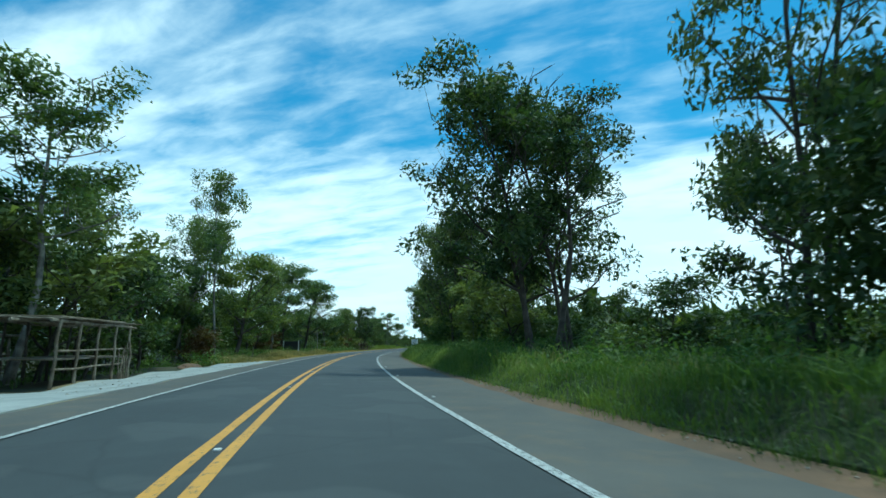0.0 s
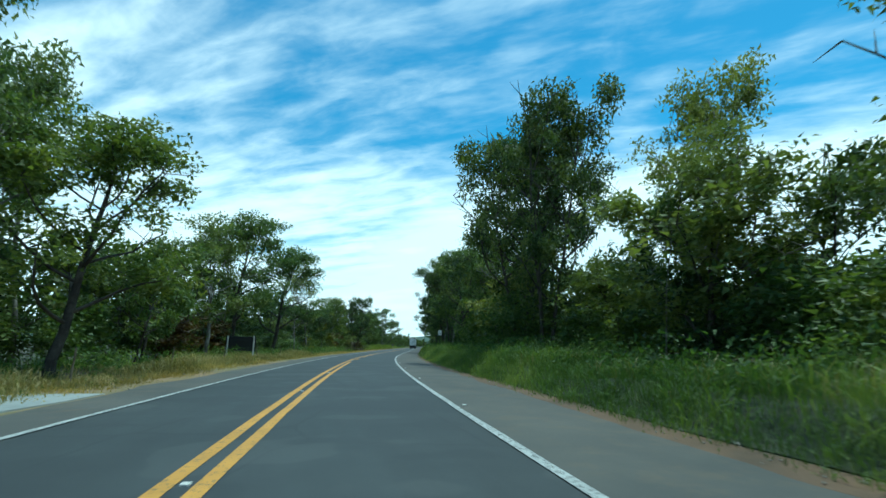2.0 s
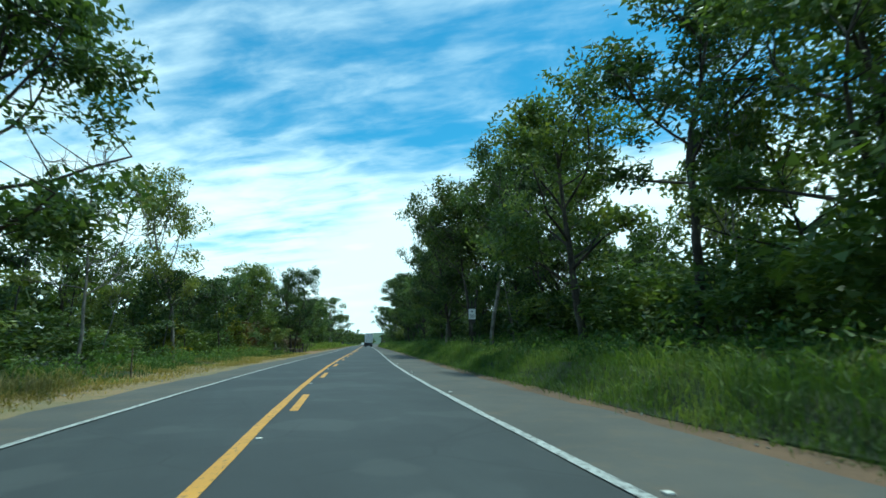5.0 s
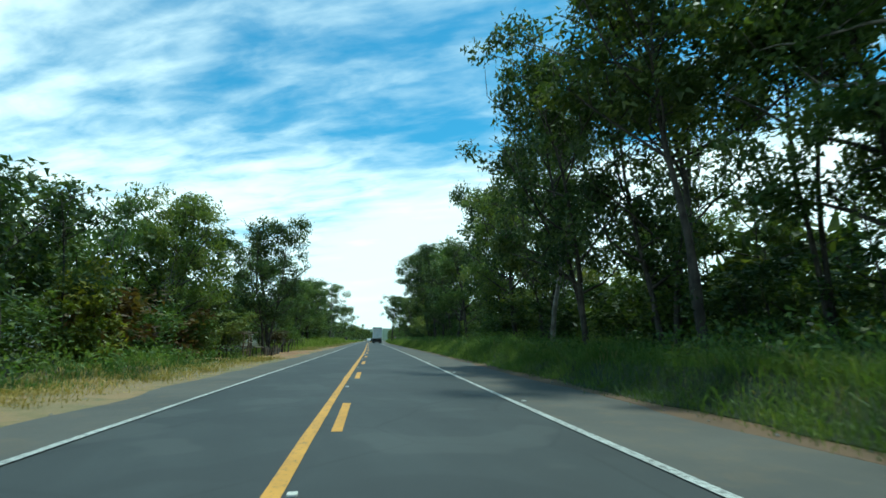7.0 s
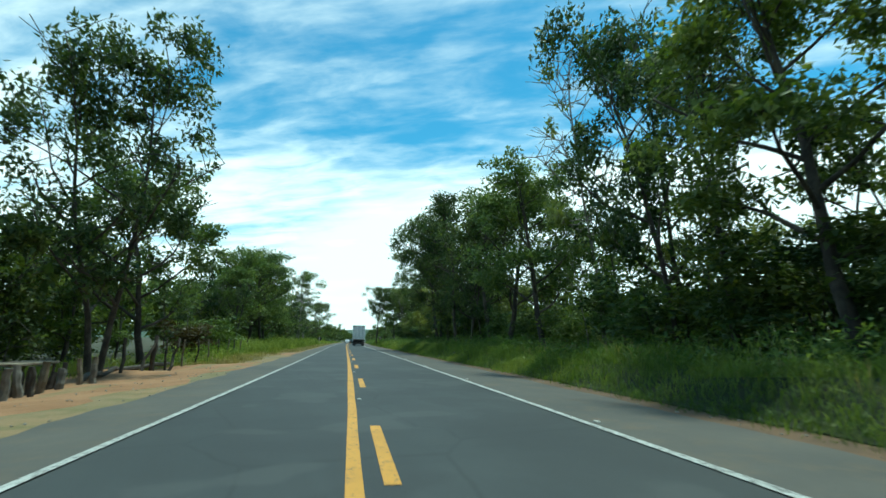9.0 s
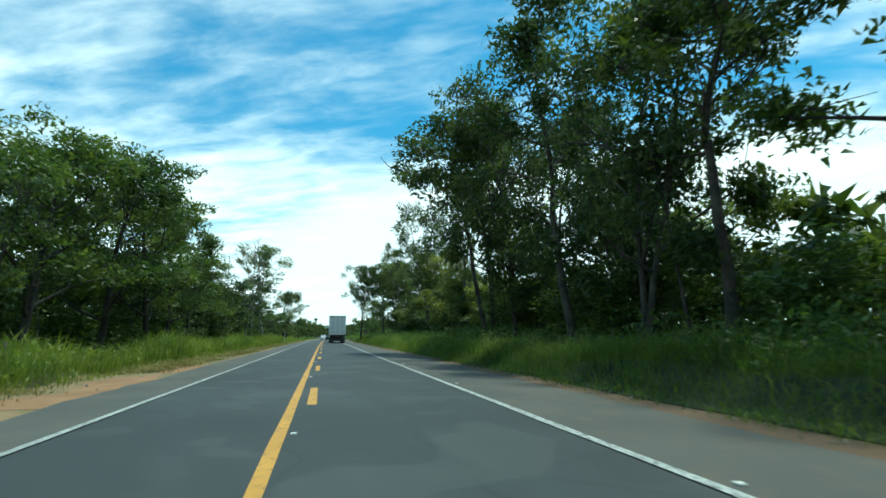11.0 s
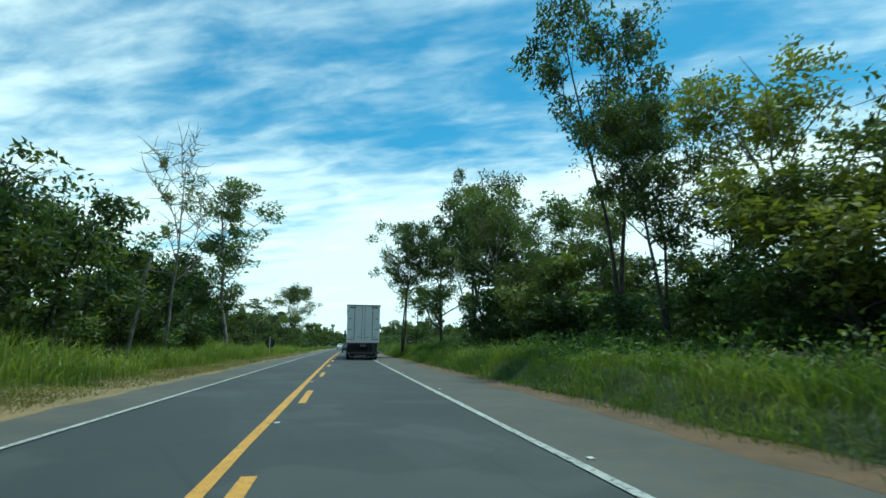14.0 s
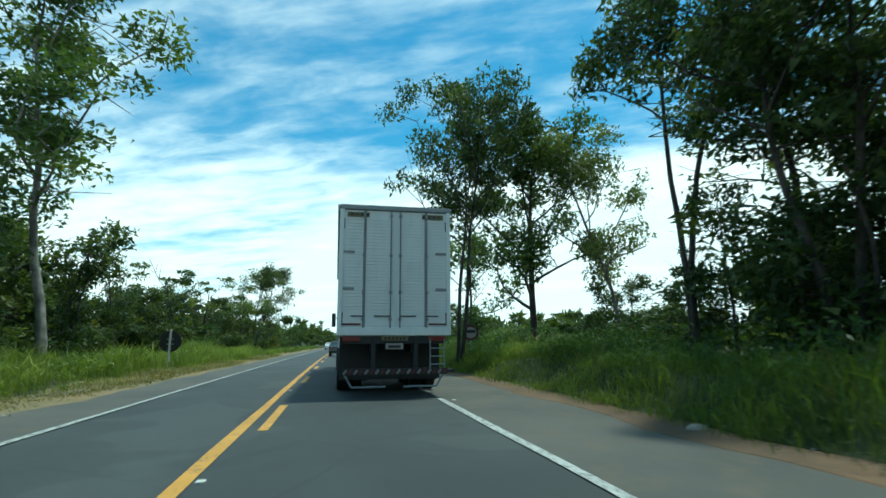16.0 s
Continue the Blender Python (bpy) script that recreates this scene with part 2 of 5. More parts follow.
p = Paint("matted_turf", 0.95).world_place()
big, mid, fine = p.noise(0.3, 4), p.noise(3.0, 5, 0.7), p.noise(24, 4)
base = p.mix(p.ramp(big, [(0.4, (0, 0, 0)), (0.65, (1, 1, 1))]), (0.030, 0.046, 0.015), (0.052, 0.068, 0.022))
base = p.mix(p.ramp(mid, [(0.5, (0, 0, 0)), (0.7, (0.7, 0.7, 0.7))]), base, (0.065, 0.055, 0.026))
TURF = p.colour(p.mix(0.5, base, p.ramp(fine, [(0.3, (0.05, 0.05, 0.04)), (0.7, (0.3, 0.3, 0.25))]), "SOFT_LIGHT")).bump(fine, 0.8, 0.05).m

p = Paint("sandy_verge", 0.95).world_place()
big, mid, fine = p.noise(0.07, 3), p.noise(1.6, 5, 0.7), p.noise(30, 4)
base = p.mix(p.ramp(big, [(0.45, (0, 0, 0)), (0.58, (1, 1, 1))]), (0.23, 0.19, 0.105), (0.31, 0.21, 0.11))
base = p.mix(p.ramp(mid, [(0.46, (0, 0, 0)), (0.66, (0.8, 0.8, 0.8))]), base, (0.16, 0.15, 0.06))
VERGE = p.colour(p.mix(0.4, base, p.ramp(fine, [(0.3, (0.1, 0.1, 0.08)), (0.7, (0.4, 0.38, 0.32))]), "SOFT_LIGHT")).bump(fine, 0.5, 0.02).m

p = Paint("orange_clay", 0.95).world_place()
big, fine = p.noise(0.5, 5, 0.65), p.noise(25, 4)
CLAY = p.colour(p.mix(0.4, p.ramp(big, [(0.3, (0.25, 0.13, 0.058)), (0.7, (0.39, 0.225, 0.115))]), p.ramp(fine, [(0.3, (0.1, 0.1, 0.1)), (0.7, (0.5, 0.5, 0.5))]), "SOFT_LIGHT")).bump(fine, 0.4, 0.02).m

p = Paint("brown_clay", 0.95).world_place()
big, fine = p.noise(0.7, 5, 0.65), p.noise(25, 4)
BROWN_CLAY = p.colour(p.mix(0.4, p.ramp(big, [(0.3, (0.095, 0.065, 0.04)), (0.7, (0.20, 0.12, 0.065))]), p.ramp(fine, [(0.3, (0.1, 0.1, 0.1)), (0.7, (0.5, 0.5, 0.5))]), "SOFT_LIGHT")).bump(fine, 0.4, 0.02).m

p = Paint("pale_concrete", 0.85).world_place()
big, fine = p.noise(0.8, 5), p.noise(25, 4)
CONCRETE = p.colour(p.mix(0.4, p.ramp(big, [(0.3, (0.257, 0.273, 0.257)), (0.7, (0.390, 0.398, 0.374))]), p.ramp(fine, [(0.3, (0.2, 0.2, 0.2)), (0.7, (0.468, 0.468, 0.468))]), "SOFT_LIGHT")).bump(fine, 0.2, 0.005).m


def plain(name, colour, rough=0.6, metal=0.0, dirt=0.35, scale=3.0, stretch=None):
    p = Paint(name, rough, metal)
    g = p.noise(scale, 5, 0.65, stretch)
    dirty = tuple(c * 0.45 + 0.02 for c in colour)
    p.colour(p.mix(p.ramp(g, [(0.5, (0, 0, 0)), (0.8, (dirt, dirt, dirt))]), colour, dirty)).bump(g, 0.08, 0.01)
    return p.m


WHITE_PANEL = plain("white_painted_aluminium", (0.80, 0.82, 0.82), 0.40, 0.0, 0.40, 1.8, (1, 1, 0.25))
GREY_METAL = plain("galvanised_rail", (0.26, 0.28, 0.29), 0.5, 0.3)
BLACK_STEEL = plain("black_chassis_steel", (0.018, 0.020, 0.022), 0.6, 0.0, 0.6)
RUBBER = plain("tyre_rubber", (0.02, 0.02, 0.02), 0.9)
RED_LENS = plain("red_lamp_lens", (0.16, 0.018, 0.016), 0.3)
RED_PAINT = plain("red_chevron", (0.10, 0.022, 0.022), 0.6)
PLATE = plain("plate_grey", (0.34, 0.31, 0.29), 0.6)
OCHRE = plain("ochre_badge", (0.17, 0.14, 0.07), 0.6)
INK = plain("dark_ink", (0.03, 0.03, 0.03), 0.7)
SIGN_BACK = plain("sign_back_black", (0.018, 0.018, 0.018), 0.7)
SIGN_WHITE = plain("sign_white", (0.78, 0.78, 0.76), 0.5)
POST_WHITE = plain("post_white_paint", (0.62, 0.60, 0.54), 0.7)
CAR_WHITE = plain("car_white", (0.70, 0.71, 0.72), 0.25, 0.0, 0.1)
CAR_DARK = plain("car_dark_green", (0.02, 0.035, 0.03), 0.25, 0.0, 0.1)
GLASS_DARK = plain("tinted_glass", (0.012, 0.015, 0.018), 0.08, 0.0, 0.0)
TARP = plain("grey_tarpaulin", (0.25, 0.28, 0.31), 0.7)
CHEVRON_PALE = plain("dirty_white_stripe", (0.20, 0.19, 0.19), 0.6)
STONE = plain("pale_stone", (0.26, 0.24, 0.20), 0.9, 0.0, 0.6, 8)
THATCH = plain("dry_thatch", (0.22, 0.18, 0.12), 0.95, 0.0, 0.8, 10, (4, 4, 1))


# ---- building helpers ----
def sheet(name, verts, faces, material, smooth=False):
    me = bpy.data.meshes.new(name)
    me.from_pydata(np.asarray(verts, float).tolist(), [], [list(map(int, f)) for f in faces])
    me.materials.append(material)
    if smooth:
        me.polygons.foreach_set("use_smooth", [True] * len(me.polygons))
    me.update()
    return me


def part(name, bm, material, parent=None, label=""):
    """Links a bmesh or a mesh as one object under a thing or a part."""
    if isinstance(bm, bmesh.types.BMesh):
        me = bpy.data.meshes.new(name)
        bm.to_mesh(me)
        bm.free()
        me.materials.append(material)
    else:
        me = bm
    ob = new(name, me)
    ob.parent = parent
    return tagged(ob, label)


def thing(name, label, category, group="", at=None):
    ob = tagged(new(name), label, category, group)
    if at is not None:
        ob.matrix_world = at
    return ob


def box(bm, x0, x1, y0, y1, z0, z1, bevel=0.0, turn=None):
    made = bmesh.ops.create_cube(bm, size=1.0)["verts"]
    for v in made:
        v.co = Vector((x0 + (x1 - x0) * (v.co.x + 0.5), y0 + (y1 - y0) * (v.co.y + 0.5), z0 + (z1 - z0) * (v.co.z + 0.5)))
    if turn is not None:
        c = Vector(((x0 + x1) / 2, (y0 + y1) / 2, (z0 + z1) / 2))
        bmesh.ops.transform(bm, matrix=Matrix.Translation(c) @ turn @ Matrix.Translation(-c), verts=made)
    if bevel:
        edges = list({e for v in made for e in v.link_edges})
        bmesh.ops.bevel(bm, geom=edges, offset=bevel, segments=2, affect="EDGES", profile=0.5)
    return bm


def solid(x0, x1, y0, y1, z0, z1, bevel=0.0, turn=None):
    return box(bmesh.new(), x0, x1, y0, y1, z0, z1, bevel, turn)


def rod(bm, a, b, r0, r1=None, sides=8):
    """A tapered rod from a to b."""
    a, b = Vector(a), Vector(b)
    r1 = r0 if r1 is None else r1
    q = (b - a).to_track_quat("Z", "Y")
    rings = []
    for p, r in ((a, r0), (b, r1)):
        rings.append([bm.verts.new(p + q @ Vector((r * math.cos(2 * math.pi * i / sides), r * math.sin(2 * math.pi * i / sides), 0))) for i in range(sides)])
    for i in range(sides):
        j = (i + 1) % sides
        bm.faces.new((rings[0][i], rings[0][j], rings[1][j], rings[1][i]))
    bm.faces.new(rings[0][::-1])
    bm.faces.new(rings[1])
    return bm


def crooked(rng, a, b, r, sway=0.04, steps=4):
    """A rough branch used as a pole: one bent, knobbly tube."""
    bm = bmesh.new()
    a, b = Vector(a), Vector(b)
    q = (b - a).to_track_quat("Z", "Y")
    rings, sides, n = [], 7, steps * 2
    off = [Vector((0, 0, 0))] + [Vector(rng.normal(0, sway, 3)) for _ in range(steps - 1)] + [Vector((0, 0, 0))]
    for k in range(n + 1):
        u = k / 2
        o = off[int(u)].lerp(off[min(int(u) + 1, steps)], u - int(u))
        rad = r * (1.05 - 0.25 * k / n) * float(rng.uniform(0.92, 1.1))
        rings.append([bm.verts.new(a.lerp(b, k / n) + o + q @ Vector((rad * math.cos(2 * math.pi * i / sides), rad * math.sin(2 * math.pi * i / sides), 0))) for i in range(sides)])
    for lo, hi in zip(rings, rings[1:]):
        for i in range(sides):
            j = (i + 1) % sides
            bm.faces.new((lo[i], lo[j], hi[j], hi[i]))
    bm.faces.new(rings[0][::-1])
    bm.faces.new(rings[-1])
    return bm


# ---- ground and road ----
def to_road(x, y):
    """s and lat of world places, by stepping along the line."""
    s = np.array(y, float) * 1.02
    for _ in range(25):
        a = np.interp(s, STEP, TURN)
        s = s + 0.9 * ((x - np.interp(s, STEP, LINE_X)) * np.sin(a) + (y - np.interp(s, STEP, LINE_Y)) * np.cos(a))
        s = np.clip(s, STEP[0], STEP[-1])
    a = np.interp(s, STEP, TURN)
    return s, (x - np.interp(s, STEP, LINE_X)) * np.cos(a) - (y - np.interp(s, STEP, LINE_Y)) * np.sin(a)


def rolling(s, lat, foot=6.62, run=1.0):
    """Height of the ground: level under the road, rising unevenly away from it."""
    out = np.maximum(np.abs(lat - 0.9) - 5.6, 0.0)
    side = np.minimum(out, 14.0)
    ripple = 0.16 * np.sin(s * 0.43 + lat * 0.3) * np.sin(lat * 0.57 + 1.3) + 0.10 * np.sin(s * 1.1 + lat)
    fall = np.interp(s, [-60, 44, 56, 132, 142, 166, 180, 420], [0.062, 0.062, 0.012, 0.012, 0.062, 0.062, 0.02, 0.02])
    dip = np.where(lat < 0, -fall, 0.035) * side
    u = np.clip((lat - foot) / run, 0.0, 1.0)
    bank = 0.55 * u * u * (3 - 2 * u) * (0.85 + 0.25 * np.sin(s * 0.23) + 0.15 * np.sin(s * 0.71 + lat))
    return -0.06 + dip + bank + ripple * np.minimum(out / 4.0, 1.0)


gx = np.concatenate([[-3000, -1500, -700, -300, -160], np.arange(-90, 151, 2.2), [220, 340, 600, 1100, 1800, 3000]])
gy = np.concatenate([[-2500, -900, -300, -120], np.arange(-60, 430, 2.2), [480, 560, 700, 950, 1400, 2200, 3500]])
mx, my = np.meshgrid(gx, gy)
ms, ml = to_road(mx.ravel(), my.ravel())
mz = rolling(ms, ml, 8.8, 3.0) - 0.04 - 0.22 * np.clip((7.2 - np.abs(ml - 1.0)) / 1.5, 0.0, 1.0)
far = np.maximum(np.abs(mx.ravel() - 30) - 160, np.abs(my.ravel() - 180) - 260)
mz = np.where(far > 0, -0.3, mz)
nx, ny = len(gx), len(gy)
idx = np.arange(nx * ny).reshape(ny, nx)
quads = np.stack([idx[:-1, :-1], idx[:-1, 1:], idx[1:, 1:], idx[1:, :-1]], -1).reshape(-1, 4)
tagged(new("ground", sheet("ground", np.stack([mx.ravel(), my.ravel(), mz], 1), quads, EARTH, True)), "dark earth with leaf litter and low weeds under the trees", "ground", kind="structure")


def ribbon(name, s, cols, material, label, category, wobble=0.0, seed=1, skirt=0.25, over=None, ends=(0, -1)):
    """A strip along the road with a flat top through (lat, z) columns; its outer edges turn down."""
    rng = np.random.default_rng(seed)
    s = np.asarray(s, float)
    lats = np.repeat(np.array([c[0] for c in cols])[None], len(s), 0)
    zs = np.repeat(np.array([c[1] for c in cols])[None], len(s), 0)
    if wobble:
        for k in ends:
            w = rng.normal(0, wobble, len(s))
            lats[:, k] += np.convolve(w, np.ones(3) / 2.0, "same")
    if over is not None:
        zs = zs + over + rolling(np.repeat(s[:, None], lats.shape[1], 1), lats)
    lats = np.concatenate([lats[:, :1] - 0.03, lats, lats[:, -1:] + 0.03], 1)
    zs = np.concatenate([zs[:, :1] - skirt, zs, zs[:, -1:] - skirt], 1)
    x, y = along(np.repeat(s[:, None], lats.shape[1], 1), lats)
    n, m = lats.shape
    i = np.arange(n * m).reshape(n, m)
    f = np.stack([i[:-1, :-1], i[:-1, 1:], i[1:, 1:], i[1:, :-1]], -1).reshape(-1, 4)
    me = sheet(name, np.stack([x, y, zs], -1).reshape(-1, 3), f, material)
    return tagged(new(name, me), label, category, kind="structure")


LEFT_EDGE, RIGHT_EDGE = -2.69, 3.5
run = np.arange(-60, 900, 2.0)
ribbon("road", run, [(LEFT_EDGE - 0.08, 0.0), (-1.5, 0.01), (0.15, 0.02), (2.0, 0.01), (RIGHT_EDGE + 0.09, 0.0)], ASPHALT, "worn grey asphalt road with two lanes", "road")
near_run = np.arange(-60, 420, 0.8)
ribbon("right_shoulder", near_run, [(RIGHT_EDGE - 0.10, -0.010), (4.8, -0.018), (6.15, -0.055)], SHOULDER, "brownish dusty asphalt shoulder beside the lane", "shoulder", 0.10, 3, ends=(-1,))
ribbon("left_shoulder", near_run, [(-4.25, -0.02), (-3.6, -0.016), (LEFT_EDGE + 0.10, -0.010)], SHOULDER, "narrow dusty asphalt shoulder beside the lane", "shoulder", 0.10, 4, ends=(0,))
ribbon("right_verge", near_run, [(5.85, -0.046), (6.3, -0.040), (7.0, -0.06)], BROWN_CLAY, "brownish dirt edge between shoulder and tall grass", "verge", 0.12, 5, 0.02)
ribbon("left_verge", near_run, [(-7.4, 0.0), (-6.6, 0.0), (-5.8, 0.0), (-5.0, 0.0), (-3.8, -0.004)], VERGE, "sandy orange dirt verge beside the road", "verge", 0.25, 6, over=0.03, ends=(0,))
ribbon("grass_bank", np.arange(-20, 300, 0.8), [(6.62, 0.0), (6.8, 0.0), (7.0, 0.0), (7.25, 0.0), (7.5, 0.0), (8.0, 0.0), (9.0, 0.0), (10.5, 0.0), (12.5, 0.0)], TURF, "low bank matted with green grass roots and litter", "bank", 0.10, 10, over=0.03)
ribbon("dirt_edge", np.arange(192, 262, 0.7), [(5.75, -0.036), (6.2, -0.022), (6.7, -0.02)], BROWN_CLAY, "strip of bare reddish-brown earth along the shoulder", "dirt", 0.14, 12, 0.02)
ribbon("dirt_patch", np.arange(139, 164, 0.8), [(-11.5, 0.0), (-10.0, 0.0), (-8.5, 0.0), (-7.2, 0.0), (-5.8, 0.0), (-4.7, 0.0)], CLAY, "bare orange earth round the roadside stall", "dirt", 0.35, 8, 0.02, over=0.038)
ribbon("dirt_patch", np.arange(176.5, 190, 0.7), [(-5.6, 0.0), (-4.9, 0.0), (-4.15, 0.0)], CLAY, "bare orange earth at the shoulder's edge", "dirt", 0.35, 9, 0.02, over=0.036)
ribbon("lay_by_pavement", np.arange(-40, 47, 0.8), [(-7.5, 0.0), (-6.4, 0.0), (-5.4, 0.0), (-4.3, 0.0)], CONCRETE, "pale concrete lay-by strip beside the road", "pavement", 0.08, 7, over=0.05)


def marking(s0, s1, lat, width, material, label):
    n = max(2, int((s1 - s0) / 2) + 1)
    rng = np.random.default_rng(int(s0 * 10) + 999)
    s = np.linspace(s0, s1, n)
    z = 0.026 - 0.012 * abs(lat) / 3.5
    cols = np.array([lat - width / 2, lat + width / 2])
    x, y = along(np.repeat(s[:, None], 2, 1), np.repeat(cols[None], n, 0) + rng.normal(0, 0.006, (n, 2)))
    i = np.arange(n * 2).reshape(n, 2)
    f = np.stack([i[:-1, 0], i[:-1, 1], i[1:, 1], i[1:, 0]], -1)
    me = sheet("road_marking", np.stack([x, y, np.full_like(x, z)], -1).reshape(-1, 3), f, material)
    return tagged(new("road_marking", me), label, "road marking", kind="structure")


marking(-60, 800, 0.0, 0.15, YELLOW, "continuous worn yellow centre line on asphalt")
marking(-60, 70.4, 0.31, 0.15, YELLOW, "second continuous yellow line of a double centre line")
for k in range(8, 60):
    marking(4.43 + 9 * k, 7.43 + 9 * k, 0.31, 0.15, YELLOW, "yellow dash beside the continuous centre line")
marking(-60, 800, LEFT_EDGE, 0.11, WHITE, "thin white edge line of the oncoming lane")
marking(-60, 251.0, RIGHT_EDGE, 0.13, WHITE, "white edge line beside the shoulder")
for k in range(12):
    marking(252.4 + 2.4 * k, 253.6 + 2.4 * k, RIGHT_EDGE, 0.13, WHITE, "short white dash of the edge line at a lay-by")
marking(282.0, 800, RIGHT_EDGE, 0.13, WHITE, "white edge line beside the shoulder")


# ---- trees ----
def tubes(paths, sides=6):
    """Tapered tubes along lists of (point, radius), joined."""
    verts, faces = [], []
    ring = np.linspace(0, 2 * math.pi, sides, endpoint=False)
    for path in paths:
        pts = np.array([p for p, _ in path])
        rad = np.array([r for _, r in path])
        d = np.gradient(pts, axis=0)
        d /= np.linalg.norm(d, axis=1)[:, None] + 1e-9
        u = np.cross(d, (0.31, 0.95, 0.05))
        u /= np.linalg.norm(u, axis=1)[:, None] + 1e-9
        w = np.cross(d, u)
        base = len(verts) and sum(len(v) for v in verts)
        v = pts[:, None] + rad[:, None, None] * (np.cos(ring)[None, :, None] * u[:, None] + np.sin(ring)[None, :, None] * w[:, None])
        verts.append(v.reshape(-1, 3))
        n = len(pts)
        i = base + np.arange(n * sides).reshape(n, sides)
        j = np.roll(i, -1, 1)
        faces.append(np.stack([i[:-1], j[:-1], j[1:], i[1:]], -1).reshape(-1, 4))
    return np.concatenate(verts), np.concatenate(faces)


def leaves(rng, centres, length, droop=0.35, broad=0.24):
    """Pointed leaves, one triangle each, at the given places."""
    n = len(centres)
    d = rng.normal(0, 1, (n, 3))
    d[:, 2] -= droop
    d /= np.linalg.norm(d, axis=1)[:, None]
    s = np.cross(d, rng.normal(0, 1, (n, 3)) + (0, 0, 0.8))
    s /= np.linalg.norm(s, axis=1)[:, None] + 1e-9
    ln = length * rng.uniform(0.6, 1.3, n)[:, None]
    v = np.stack([centres + s * ln * broad, centres - s * ln * broad, centres + d * ln * 1.0], 1).reshape(-1, 3)
    return v, np.arange(n * 3).reshape(-1, 3)


def wander(rng, a, way, length, r0, r1, steps, sway, lift):
    """A branch that bends as it grows."""
    path, p, d = [(np.array(a, float), r0)], np.array(a, float), np.array(way, float)
    d /= np.linalg.norm(d)
    for i in range(1, steps + 1):
        d = d + rng.normal(0, sway, 3) + (0, 0, lift)
        d /= np.linalg.norm(d)
        p = p + d * length / steps
        path.append((p, r0 + (r1 - r0) * i / steps))
    return path, d


def tree_meshes(seed, high, wide, clear, trunk_r, limbs, count, leaf, clump=0.55, lean=0.0, stems=1, top=1.0, bare=0.0, layered=0.0, flat=0.8, twigs=True, hub=85):
    """Trunk and crown of one tree. clear: share of bare trunk; count: leaves; bare: share of twigs without leaves."""
    rng = np.random.default_rng(seed)
    trunks, tips = [], []
    for stem in range(stems):
        wood = []
        a = rng.uniform(0, 2 * math.pi)
        out = 0.11 * (stems > 1)
        way = (math.cos(a) * (out + lean), math.sin(a) * (out + lean), 1.0)
        start = (0.18 * math.cos(a) * (stems > 1), 0.18 * math.sin(a) * (stems > 1), -0.35)
        r = trunk_r * (0.75 if stems > 1 else 1.0)
        path, d = wander(rng, start, way, high * 0.86 * top, r, r * 0.22, 9, 0.07, 0.05)
        path[0] = (path[0][0], r * 1.35)
        wood.append(path)
        pts = np.array([q for q, _ in path])
        rad = np.array([q for _, q in path])
        zs = (np.arange(limbs) + rng.uniform(0, 1, limbs)) / limbs
        turn = rng.uniform(0, 6.28)
        for k, z in enumerate(zs):
            f = clear + (0.97 - clear) * z
            at = np.array([np.interp(f * 9, np.arange(10), pts[:, i]) for i in range(3)])
            ra = np.interp(f * 9, np.arange(10), rad)
            turn += 2.4 + rng.normal(0, 0.4)
            bell = math.sin(math.pi * (0.18 + 0.72 * z)) ** 0.7
            ln = wide * 0.5 * bell * rng.uniform(0.75, 1.15)
            climb = rng.uniform(0.25, 0.7) + 0.7 * z - layered
            limb, dd = wander(rng, at, (math.cos(turn), math.sin(turn), climb), ln, ra * 0.6, 0.02, 5, 0.16, 0.06 - 0.05 * layered)
            wood.append(limb)
            for q, _ in limb[2:]:
                for _ in range(3):
                    e = rng.normal(0, 1, 3)
                    e[2] = abs(e[2]) * 0.5 + 0.1
                    twig, _ = wander(rng, q, e, ln * rng.uniform(0.22, 0.45) + 0.3, 0.028, 0.008, 3, 0.2, 0.05)
                    wood.append(twig)
                    if rng.random() >= bare:
                        tips += [twig[1][0], twig[2][0], twig[3][0], twig[3][0]]
        trunks.append(wood)
    tips = np.array(tips)
    if not bare:
        # wood and leaves that stick far out of the crown are left off
        middle = np.median(tips, 0)
        span = np.quantile(np.hypot(*(tips - middle)[:, :2].T), 0.93)
        top_z = np.quantile(tips[:, 2], 0.97)

        def within(q):
            return math.hypot(q[0] - middle[0], q[1] - middle[1]) < span and q[2] < top_z

        trunks = [wood[:1] + [kept for kept in ([p for p in w if within(p[0])] for w in wood[1:]) if len(kept) > 2] for wood in trunks]
        tips = np.array([q for q in tips if within(q)])
    made = []
    for wood in trunks:
        v, f = tubes([w for w in wood if w[0][1] > 0.0285], 7 if twigs else 4)
        thin = [w if bare else [w[0], w[-1]] for w in wood if w[0][1] <= 0.0285]
        if twigs or high > 5:
            sv, sf = tubes(thin if bare else thin[::2], 3)
            v, f = np.concatenate([v, sv]), np.concatenate([f, sf + len(v)])
        made.append((v, f))
    # leaves sit in tight clumps round some of the twigs, with gaps between
    hubs = tips[rng.choice(len(tips), max(8, count // hub))]
    heavy = rng.gamma(2.5, 1.0, len(hubs))
    pick = rng.choice(len(hubs), count, p=heavy / heavy.sum())
    off = rng.normal(0, 1, (count, 3))
    off *= (rng.uniform(0, 1, count) ** 0.40 / np.linalg.norm(off, axis=1))[:, None]
    size = (0.55 + 0.35 * np.sqrt(heavy / 2.5))[pick][:, None] * clump * 1.6
    form = rng.uniform(0.6, 1.5, (len(hubs), 3))[pick]
    stray = np.where(rng.random(count) < 0.06, 1.35, 1.0)[:, None]
    leaf_v, leaf_f = leaves(rng, hubs[pick] + off * size * form * stray * (1, 1, flat), leaf, 0.35, 0.28)
    return made, leaf_v, leaf_f


